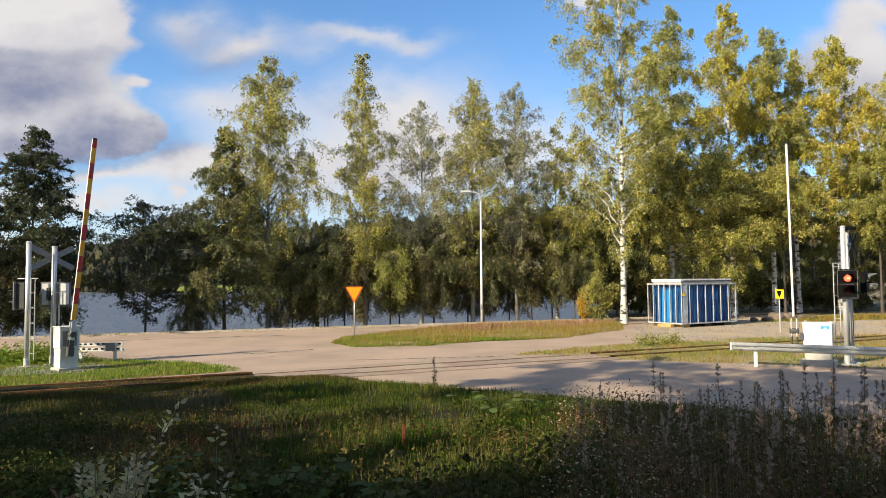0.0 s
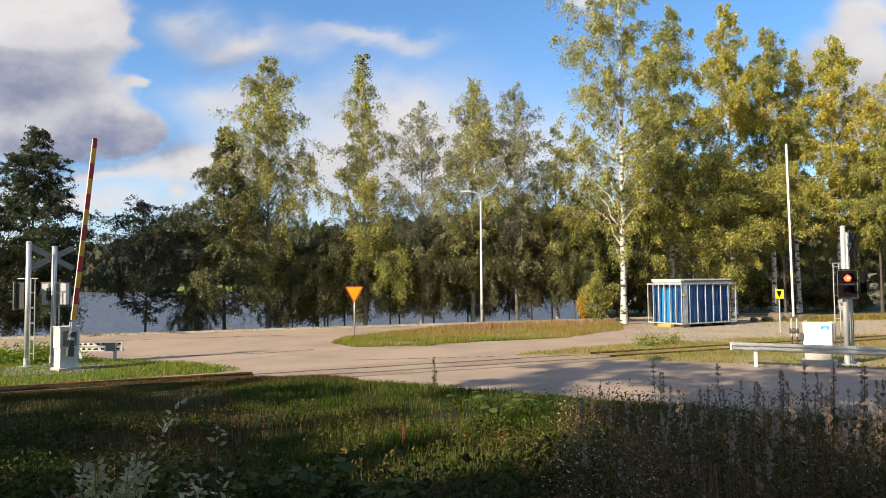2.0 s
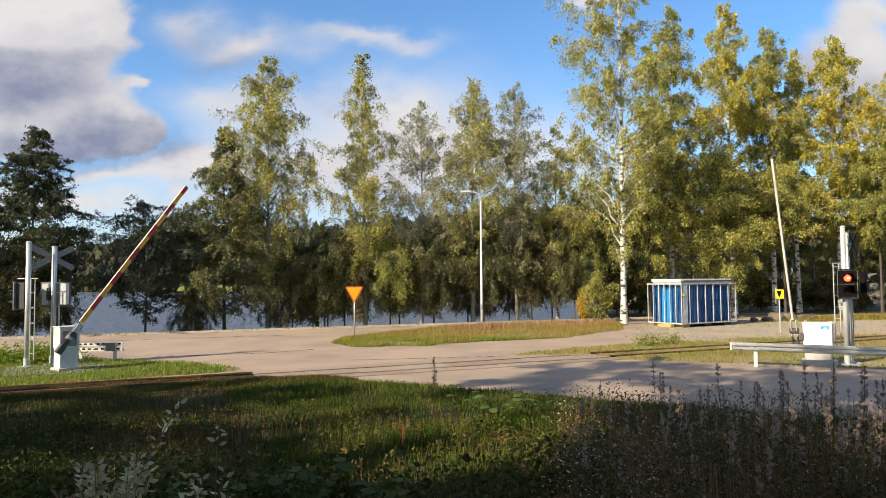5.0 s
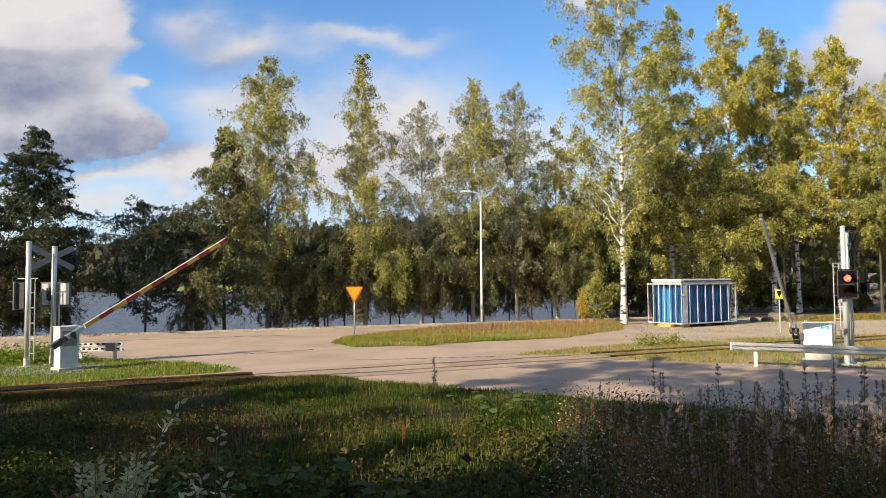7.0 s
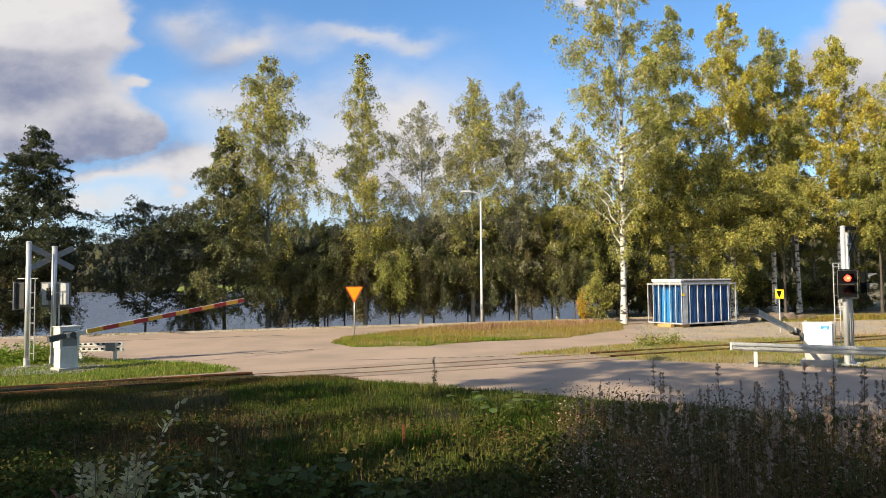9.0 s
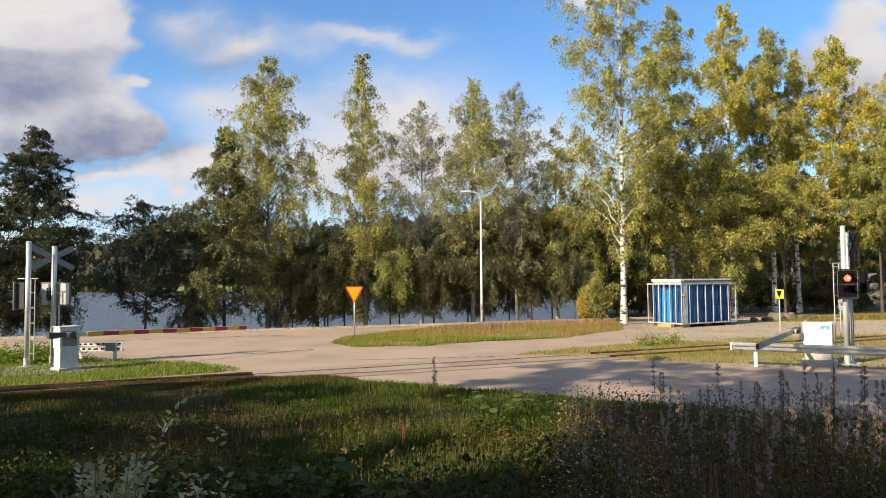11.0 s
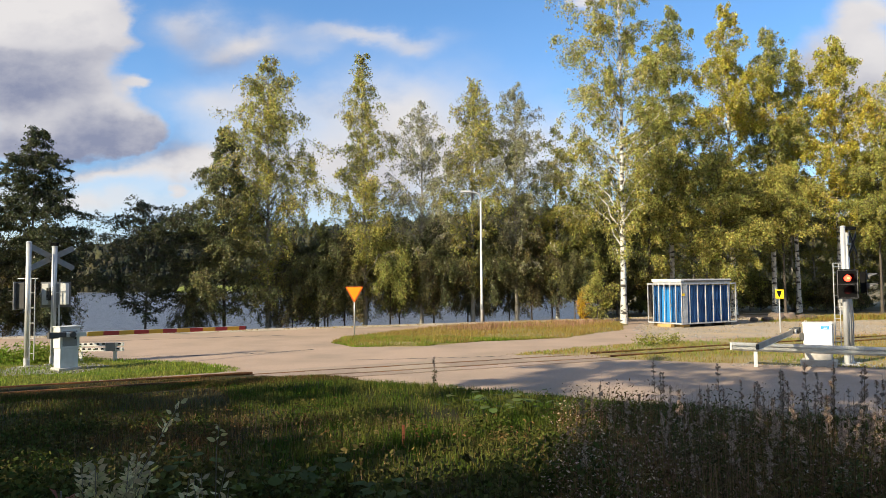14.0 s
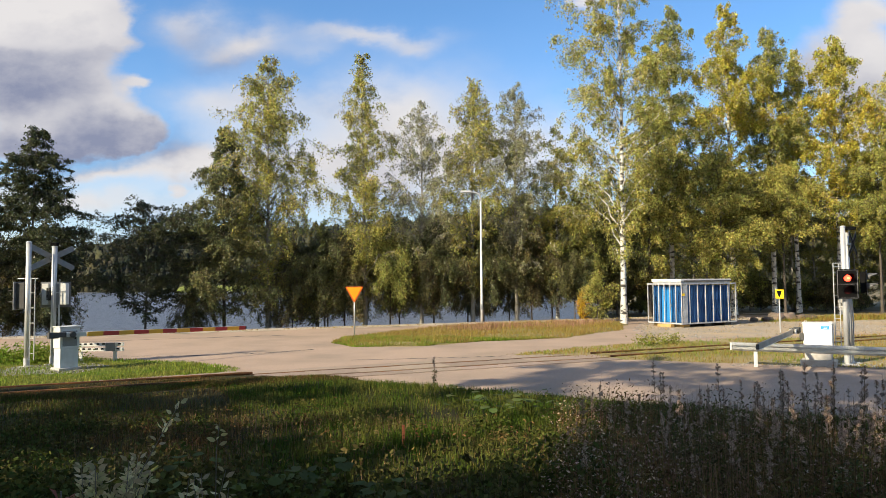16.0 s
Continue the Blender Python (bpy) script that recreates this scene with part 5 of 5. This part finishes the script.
lamp = empty("street_lamp", pose(2.28, 40.7, 0.12, 0, 0, 0), "slim galvanised street lamp with curved arm", "street lamp")
part("pole", pipe([(0, 0, -0.12), (0, 0, 1.2), (0, 0, 7.3)], [0.085, 0.078, 0.05], 12), M["guard_steel"], lamp, smooth=True)
part("arm", pipe([(0, 0, 7.25), (-0.02, -0.01, 7.5), (-0.12, -0.03, 7.66), (-0.30, -0.06, 7.73), (-0.62, -0.1, 7.76)], [0.052, 0.052, 0.052, 0.05, 0.048], 10), M["guard_steel"], lamp, smooth=True)
part("lantern", boxes((0.66, 0.28, 0.12, -0.88, -0.13, 7.78), bevel=0.035), M["guard_steel"], lamp, "flat grey lantern")
part("lantern_glass", boxes((0.40, 0.20, 0.02, -0.90, -0.13, 7.73)), M["white"], lamp)
part("hatch", boxes((0.07, 0.02, 0.30, 0, -0.085, 0.9)), M["signgrey"], lamp)

ysign = empty("marker_sign", pose(15.67, 31.91, 0, 0, 0, -24), "small yellow sign with a black triangle on a thin post", "sign")
part("post", pipe([(0, 0, 0), (0, 0, 1.95)], 0.028, 8), M["galv"], ysign)
brd = part("board", boxes((0.32, 0.02, 0.42, 0, -0.04, 1.82), bevel=0.006), M["signyellow"], ysign, "yellow board")
part("black_triangle", plate([(-0.115, 1.97), (0.115, 1.97), (0.02, 1.69), (-0.02, 1.69)], 0.006, Matrix.Translation((0, -0.053, 0))), M["black"], brd)
part("edge", boxes((0.03, 0.03, 0.42, 0.178, -0.035, 1.82)), M["signyellow"], ysign)

# ---- blue shed inside a galvanised frame ----
shed = empty("shed", pose(12.4, 35.6, 0.03, 0, 0, 30), "small blue sheet metal shed in a galvanised frame", "shed")
SL, SD, SH = 4.3, 2.3, 2.28
for x in (0.5, 2.2, 3.8):
    part("skid", boxes((0.5, SD - 0.3, 0.14, x, SD / 2, 0.07), bevel=0.01), M["wood" if x < 1 else "darkgrey"], shed)
part("timber", boxes((0.28, 0.9, 0.16, -0.10, 1.0, 0.08), bevel=0.015), M["wood"], shed, "pale timber block")
part("floor_frame", boxes((SL - 0.2, SD - 0.2, 0.10, SL / 2, SD / 2, 0.19)), M["darkgrey"], shed)


def ribbed(length, height, pitch=0.20, depth=0.03):
    """Trapezoidal sheet along x, its face towards -y."""
    bm = bmesh.new()
    xs = []
    x = 0.0
    while x < length:
        for dx, dy in ((0, 0), (0.55 * pitch, 0), (0.65 * pitch, depth), (0.9 * pitch, depth)):
            if x + dx <= length:
                xs.append((x + dx, dy))
        x += pitch
    xs.append((length, 0))
    a, b = ([bm.verts.new((x, y, z)) for x, y in xs] for z in (0, height))
    for i in range(len(xs) - 1):
        bm.faces.new((a[i], a[i + 1], b[i + 1], b[i]))
    bmesh.ops.solidify(bm, geom=bm.faces[:], thickness=0.01)
    return bm


part("front_wall", ribbed(SL - 0.44, SH - 0.34), M["blue"], shed, "blue ribbed sheet wall").location = (0.22, 0.22, 0.24)
part("back_wall", ribbed(SL - 0.44, SH - 0.34), M["blue"], shed).location = (0.22, SD - 0.22, 0.24)
for x in (0.22, SL - 0.22):
    w = part("end_wall", ribbed(SD - 0.48, SH - 0.34), M["blue"], shed)
    w.matrix_basis = pose(x, SD - 0.24, 0.24, 0, 0, -90)
door = part("door", boxes((0.05, 0.72, 1.72, 0.19, 1.12, 1.12), bevel=0.01), M["blue_door"], shed, "bright blue door")
for z in np.arange(0.36, 1.9, 0.17):
    part("door_rib", boxes((0.02, 0.66, 0.03, 0.158, 1.12, float(z)), bevel=0.005), M["blue_door"], door)
part("door_handle", boxes((0.05, 0.02, 0.12, 0.14, 0.82, 1.15)), M["galv"], door)
part("roof", boxes((SL - 0.28, SD - 0.28, 0.15, SL / 2, SD / 2, SH + 0.185), bevel=0.03), M["roofwhite"], shed, "white flat roof")
part("roof_edge", boxes((SL - 0.5, 0.05, 0.06, SL / 2 + 0.1, 0.118, SH + 0.15), bevel=0.01), M["darkgrey"], shed)
part("fascia", boxes((SL - 0.4, SD - 0.4, 0.10, SL / 2, SD / 2, SH + 0.06)), M["steel"], shed)
for k in range(8):
    x = k * SL / 7
    for y in (0.0, SD):
        part("post", boxes((0.046, 0.046, SH - 0.16, x, y, 0.16 + (SH - 0.16) / 2), bevel=0.006), M["steel"], shed)
for k in (1, 2, 3, 4, 5):
    for x in (0.0, SL):
        part("post", boxes((0.05, 0.05, SH - 0.16, x, k * SD / 6, 0.16 + (SH - 0.16) / 2), bevel=0.006), M["steel"], shed)
for z in (0.20, SH):
    for y in (0.0, SD):
        part("rail", boxes((SL + 0.06, 0.06, 0.07, SL / 2, y, z), bevel=0.008), M["steel"], shed)
    for x in (0.0, SL):
        part("rail", boxes((0.062, SD + 0.06, 0.072, x, SD / 2, z), bevel=0.008), M["steel"], shed)
part("corner_panel", boxes((0.34, 0.03, SH - 0.30, 0.26, -0.005, 1.22), bevel=0.005), M["steel"], shed, "grey steel corner panel")
part("notice", boxes((0.22, 0.012, 0.12, 0.10, -0.036, 1.72)), M["signyellow"], shed, "small yellow notice")

# ---- boulders ----
rng = np.random.RandomState(31)
for x, y, s in ((18.4, 40.6, 0.24), (19.2, 40.5, 0.30), (19.9, 40.9, 0.42), (20.7, 41.2, 0.46), (21.5, 41.2, 0.36), (20.4, 41.9, 0.44), (22.2, 41.3, 0.30)):
    bm = bmesh.new()
    bmesh.ops.create_icosphere(bm, subdivisions=3, radius=1.0)
    off = Vector(rng.rand(3) * 40)
    for vert in bm.verts:
        n = noise.noise(vert.co * 1.1 + off) * 0.38 + noise.noise(vert.co * 3.1 + off) * 0.26
        vert.co = vert.co * (1 + n)
        vert.co.z = max(vert.co.z * 0.75, -0.35)
    ob = tagged(new("boulder", bm_mesh("boulder", bm, M["boulder"], True)), "weathered reddish granite boulder at the yard's edge", "boulder", "boulders")
    ob.matrix_basis = pose(x, y, 0.03 + 0.3 * s, 0, 0, rng.rand() * 360) @ Matrix.Scale(s, 4)


# ---- foreground plants ----
def weed_meshes(seed, h, leaves, spread, head):
    """A tall stalk with narrow leaves and a feathery seed head."""
    rng = np.random.RandomState(seed)
    z = np.linspace(0, h, 8)
    bend = np.cumsum(rng.normal(0, 0.012, (8, 2)), 0)
    stalk = np.column_stack([bend, z])
    lines = [(stalk, 0.006 * (1 - 0.7 * z / h))]
    pos = []
    for i in range(12):
        t = 0.62 + 0.38 * rng.rand()
        p = np.array([np.interp(t * h, z, bend[:, 0]), np.interp(t * h, z, bend[:, 1]), t * h])
        a = rng.rand() * 6.28
        ln = head * (1.15 - t) * 1.5 * (0.6 + 0.6 * rng.rand())
        q = p + np.array([math.cos(a), math.sin(a), 0.9]) * ln * 0.5
        lines.append((np.array([p, (p + q) / 2 + [0, 0, 0.01], q]), np.array([0.003, 0.002, 0.0015])))
        pos.append(p + (q - p) * rng.rand(40, 1) + rng.normal(0, 0.009, (40, 3)))
    sv, sf = np_tubes(lines, 4)
    hv, hf = leaf_quads(rng, np.concatenate(pos), 0.0085, 1.0, 2.6)
    n = leaves
    t = 0.06 + 0.50 * rng.rand(n)
    a = rng.rand(n) * 6.28
    d = np.column_stack([np.cos(a), np.sin(a), -0.15 + 0.7 * rng.rand(n)])
    p = np.column_stack([np.interp(t * h, z, bend[:, 0]), np.interp(t * h, z, bend[:, 1]), t * h])
    ln = (spread * (0.6 + 0.7 * rng.rand(n)))[:, None]
    side = np.column_stack([-np.sin(a), np.cos(a), np.zeros(n)]) * 0.011
    mid, tip = p + d * ln * 0.5, p + d * ln * 0.95 + np.array([0, 0, -0.25]) * ln
    lv = np.stack([p, mid + side, tip, mid - side], 1).reshape(-1, 3)
    return (mesh_np("stalk", sv, sf, M["brown_herb"], True), mesh_np("seed_head", hv, hf, M["seed"]), mesh_np("leaves", lv, np.arange(4 * n).reshape(n, 4), M["brown_herb" if seed % 2 else "herb"]))


WEEDS = [weed_meshes(100 + i, h, n, sp, hd) for i, (h, n, sp, hd) in enumerate(((1.30, 60, 0.13, 0.16), (1.12, 50, 0.12, 0.15), (1.42, 64, 0.13, 0.18), (0.95, 46, 0.12, 0.13)))]


def weed(x, y, kind, turn, s, label="tall withered willowherb stalk with seed head"):
    ob = empty("willowherb", pose(x, y, 0.02, 0, 0, turn) @ Matrix.Scale(s, 4), label, "wild plant", "willowherb on the verge")
    for nm, me in zip(("stalk", "seed_head", "leaves"), WEEDS[kind]):
        pt = part(nm, me, None, ob)
        if nm != "stalk":
            pt["kind"] = "stuff"


rng = np.random.RandomState(77)
placed = 0
while placed < 85:
    x, y = rng.uniform(1.2, 7.6), rng.uniform(6.2, 11.4)
    if y > 12.6 - 0.42 * x or x < 0.165 * y or x > 0.70 * y + 0.3:
        continue
    if rng.rand() > np.clip((x / y - 0.10) * 3.2, 0.1, 1):
        continue
    weed(x, y, rng.randint(4), rng.rand() * 360, rng.uniform(0.55, 0.98))
    placed += 1
for k in range(34):
    y = rng.uniform(7.4, 9.8)
    weed(y * rng.uniform(0.46, 0.66), y, rng.randint(4), rng.rand() * 360, rng.uniform(0.8, 1.06))
WEEDS.append(weed_meshes(150, 0.72, 150, 0.10, 0.10))
weed(-0.22, 16.3, 4, 30, 1.0, "dark leafy young willowherb at the road edge")

# leafy herbs and brambles over the near verge
def herbs(seed, count, poly, hmax, size, mat, name, label, long=1.6):
    rng = np.random.RandomState(seed)
    p = np.asarray(poly, dtype=float)
    cx, cy = rng.uniform(p[:, 0].min(), p[:, 0].max(), 9000), rng.uniform(p[:, 1].min(), p[:, 1].max(), 9000)
    keep = (inside(poly, cx, cy) > 0) & (rng.rand(9000) < np.clip(0.5 + 1.2 * fbm2(cx, cy, 0.5, seed), 0.03, 1))
    cx, cy = cx[keep][:900], cy[keep][:900]
    idx = rng.randint(len(cx), size=count)
    hh = hmax * (0.35 + 0.65 * rng.rand(len(cx)))
    t = rng.rand(count) ** 0.8
    pos = np.column_stack([cx[idx] + rng.normal(0, 0.11, count), cy[idx] + rng.normal(0, 0.11, count), 0.04 + hh[idx] * t])
    v, f = leaf_quads(rng, pos, size, 0.7, long)
    return tagged(new(name, mesh_np(name, v, f, mat)), label, "herbs", kind="stuff")


LEFT_HERB = [(-6.5, 6.0), (1.6, 6.0), (2.0, 9.4), (1.0, 11.2), (-2, 12.4), (-9, 11.5)]
RIGHT_HERB = [(0.9, 6.0), (6.5, 6.0), (8.2, 9.0), (5.6, 11.6), (3.4, 12.4), (1.8, 11.5)]
herbs(1, 24000, LEFT_HERB, 0.36, 0.034, M["herb"], "herbs", "dark leafy weeds covering the verge")
herbs(6, 4000, LEFT_HERB, 0.45, 0.024, M["brown_herb"], "withered_herbs", "brown withered weeds among the green", 2.6)
herbs(2, 9000, [(-5.5, 5.6), (1.5, 5.6), (2, 8.2), (-5, 8.2)], 0.7, 0.045, M["herb"], "herbs", "taller dark leafy weeds in the foreground")
herbs(3, 8000, RIGHT_HERB, 0.80, 0.016, M["seed"], "seed_heads", "pale withered seed heads among the weeds", 2.4)
herbs(7, 15000, RIGHT_HERB, 0.80, 0.018, M["brown_herb"], "withered_herbs", "brown withered stalks and leaves on the verge", 3.4)
blades(21, RIGHT_HERB, 5000, 0.35, 1.0, 0.0026, M["stalk"], "dry_stalks", "upright reddish brown dry stalks on the verge", bend=0.12, clumps=1.2, category="dry stalks")
blades(22, RIGHT_HERB, 1800, 0.3, 0.9, 0.0022, M["dry"], "dry_stalks", "pale straw stalks among the weeds", bend=0.3, clumps=1.2, category="dry stalks")
blades(23, LEFT_HERB, 2000, 0.2, 0.5, 0.0022, M["stalk"], "dry_stalks", "brown stalks among the leafy weeds", bend=0.3, clumps=1.4, category="dry stalks")
herbs(8, 16000, RIGHT_HERB, 0.55, 0.022, M["herb"], "herbs", "dark green weeds among withered stalks", 3.0)
herbs(4, 5200, [(-15.5, 21.4), (-13.0, 23.2), (-11.0, 22.0), (-11.6, 21.5), (-13.2, 21.4), (-15.5, 20.2)], 0.68, 0.05, M["blade"], "herbs", "green weeds round the signal masts")
herbs(5, 900, [(7.4, 25.6), (9.2, 26.6), (9.4, 27.4), (7.2, 26.4)], 0.45, 0.05, M["blade"], "herbs", "green weeds by the rails")


def sapling(x, y, seed, stems, label):
    """Thin leaning willow stems; each stem is (foot x, lean x, lean y, height, leaves, lowest leaf)."""
    rng = np.random.RandomState(seed)
    ob = empty("willow_sapling", pose(x, y, 0.0), label, "sapling", "willow saplings on the verge")
    for foot, lx, ly, top, count, low in stems:
        t = np.linspace(0, 1, 11)
        p = np.column_stack([foot + lx * t ** 2.2, ly * t, top * t])
        p[1:-1] += rng.normal(0, 0.006, (9, 3))
        sv, sf = np_tubes([(p, 0.005 * (1 - t) + 0.0018)], 5)
        st = part("stem", mesh_np("stem", sv, sf, M["twig"], True), None, ob)
        u = low + (1 - low) * (np.arange(count) + rng.rand(count)) / count
        pos = np.column_stack([np.interp(u, t, p[:, c]) for c in range(3)])
        az = np.arange(count) * 2.4 + rng.normal(0, 0.4, count)
        a = np.column_stack([np.cos(az), 0.7 * np.sin(az), rng.uniform(-0.3, 1.1, count)])
        a /= np.linalg.norm(a, axis=1, keepdims=True)
        b = np.cross(a, rng.normal(size=(count, 3)) * 0.6 + np.array([0, -1, 0.4]))
        b /= np.linalg.norm(b, axis=1, keepdims=True)
        n = np.cross(a, b)
        s = (0.022 + 0.030 * rng.rand(count))[:, None]
        pos = pos + a * 0.012
        rows = ((0, 0, 0), (0.25, 0.22, -0.02), (0.55, 0.27, 0.03), (0.85, 0.16, 0.10), (1.12, 0, 0.22), (0.85, -0.16, 0.10), (0.55, -0.27, 0.03), (0.25, -0.22, -0.02))
        v = np.stack([pos + a * s * i + b * s * j - n * s * k for i, j, k in rows], 1).reshape(-1, 3)
        part("leaves", mesh_np("leaves", v, np.arange(8 * count).reshape(count, 8), M["pale"]), None, st, "pale leaves with sunlight painted into their colour")["kind"] = "stuff"


rng = np.random.RandomState(4)
sapling(-1.98, 3.7, 4, [(0.0, 0.54, 0.05, 1.86, 30, 0.72)] + [(rng.uniform(0.02, 0.22), rng.uniform(0.0, 0.24), rng.normal(0, 0.12), rng.uniform(1.38, 1.60), 40, 0.78) for i in range(16)], "leaning willow sapling, sunlight painted into its pale leaves")
sapling(-1.40, 3.8, 5, [(rng.uniform(-0.1, 0.15), rng.uniform(-0.05, 0.15), rng.normal(0, 0.08), rng.uniform(1.36, 1.54), 18, 0.74) for i in range(6)] + [(0.1, 0.06, 0, 1.74, 8, 0.92)], "small willow sapling, sunlight painted into its pale leaves")
fern = weed_meshes(140, 0.5, 70, 0.18, 0.1)
fe = empty("fern", pose(-2.30, 4.15, 0.92), "withered red-brown fern on a tall stalk", "fern")
part("fronds", fern[2].copy(), None, fe).data.materials[0] = M["red_leaf"]
part("stalk", pipe([(0, 0, -0.93), (0, 0, 0.35)], 0.006, 6), M["twig"], fe)

def burdock(x, y, seed, size):
    """A rosette of large cupped leaves on stalks."""
    rng = np.random.RandomState(seed)
    ob = empty("burdock", pose(x, y, 0.0, 0, 0, rng.rand() * 360), "large-leaved dark green burdock in the shaded verge", "wild plant", "burdock plants")
    for i in range(13):
        a, reach, h = i * 2.4 + rng.normal(0, 0.3), rng.uniform(0.08, 0.34), rng.uniform(0.25, 0.62)
        tip = np.array([math.cos(a) * reach, math.sin(a) * reach, h])
        lv, lf = np_tubes([(np.array([[0, 0, 0], tip * [0.4, 0.4, 0.7], tip]), np.array([0.007, 0.005, 0.004]))], 5)
        st = part("leaf_stalk", mesh_np("leaf_stalk", lv, lf, M["herb"], True), None, ob)
        s = size * rng.uniform(0.7, 1.2)
        out, side, up = np.array([math.cos(a), math.sin(a), rng.uniform(-0.5, 0.3)]), np.array([-math.sin(a), math.cos(a), 0]), np.array([0, 0, 1.0])
        rim = []
        for k in range(9):
            q = math.pi * (-0.92 + 1.84 * k / 8)
            r = s * (0.62 + 0.38 * math.cos(q)) * (1 + 0.08 * math.sin(5 * q + seed))
            rim.append(tip + out * r * math.cos(q) * 0.95 + side * r * math.sin(q) * 1.05 + up * (0.18 * r * abs(math.sin(q)) - 0.12 * r))
        v = [tip] + rim
        part("leaf", mesh_np("leaf", v, [(0, k, k + 1) for k in range(1, 9)], M["burdock"], True), None, st)


for k, (x, y, z) in enumerate(((-1.7, 7.1, 0.13), (-2.3, 6.7, 0.12), (-1.1, 7.5, 0.13), (-0.6, 6.9, 0.11), (-2.9, 7.6, 0.11), (0.9, 11.9, 0.14), (1.5, 12.3, 0.14), (2.0, 11.6, 0.13), (0.3, 12.6, 0.12))):
    burdock(x, y, 200 + k, z)

stake = empty("marker_stake", pose(-0.62, 10.4, 0.0), "small weathered orange marker stake in the grass", "stake")
part("stake_body", boxes((0.045, 0.03, 0.40, 0, 0, 0.16), bevel=0.006), M["orange_stake"], stake)


# ---- what moves ----
def motions():
    def swing(ob, z, rows):
        walk(ob, [(t, pose(0, 0, z, 0, -a, 0)) for t, a in rows])

    swing(boom_a, 1.09, [(0, 84.5), (2.4, 84.4), (2.7, 82.3), (3.0, 77.8), (3.6, 70.0), (4.2, 62.5), (6.3, 38.2), (7.0, 30.5), (7.8, 21.3), (8.6, 12.8), (9.2, 6.2), (9.7, 0.9), (10.0, -1.2), (13.0, -1.3), (16.0, -1.3)])
    swing(boom_b, 1.0, [(0, 87.0), (2.4, 86.8), (2.7, 85.3), (3.0, 82.5), (3.6, 76.3), (4.2, 69.5), (6.3, 42.0), (7.0, 33.6), (7.8, 22.8), (8.6, 12.8), (9.2, 5.8), (9.7, 0.9), (10.0, 0.0), (13.0, -0.2), (16.0, -0.2)])
    rows, turn = [(0.0, 0)], 0
    for k in range(16):
        for step, a in ((4, 0), (5, 60), (6, 120), (7, 180), (24, 180), (25, 240), (26, 300), (27, 360)):
            rows.append((k + step / 30, turn + a))
        turn += 360
    rows.append((16.0, turn))
    walk(drum, [(t, pose(0, -0.005, 0.17, 0, 0, a)) for t, a in rows])


motions()
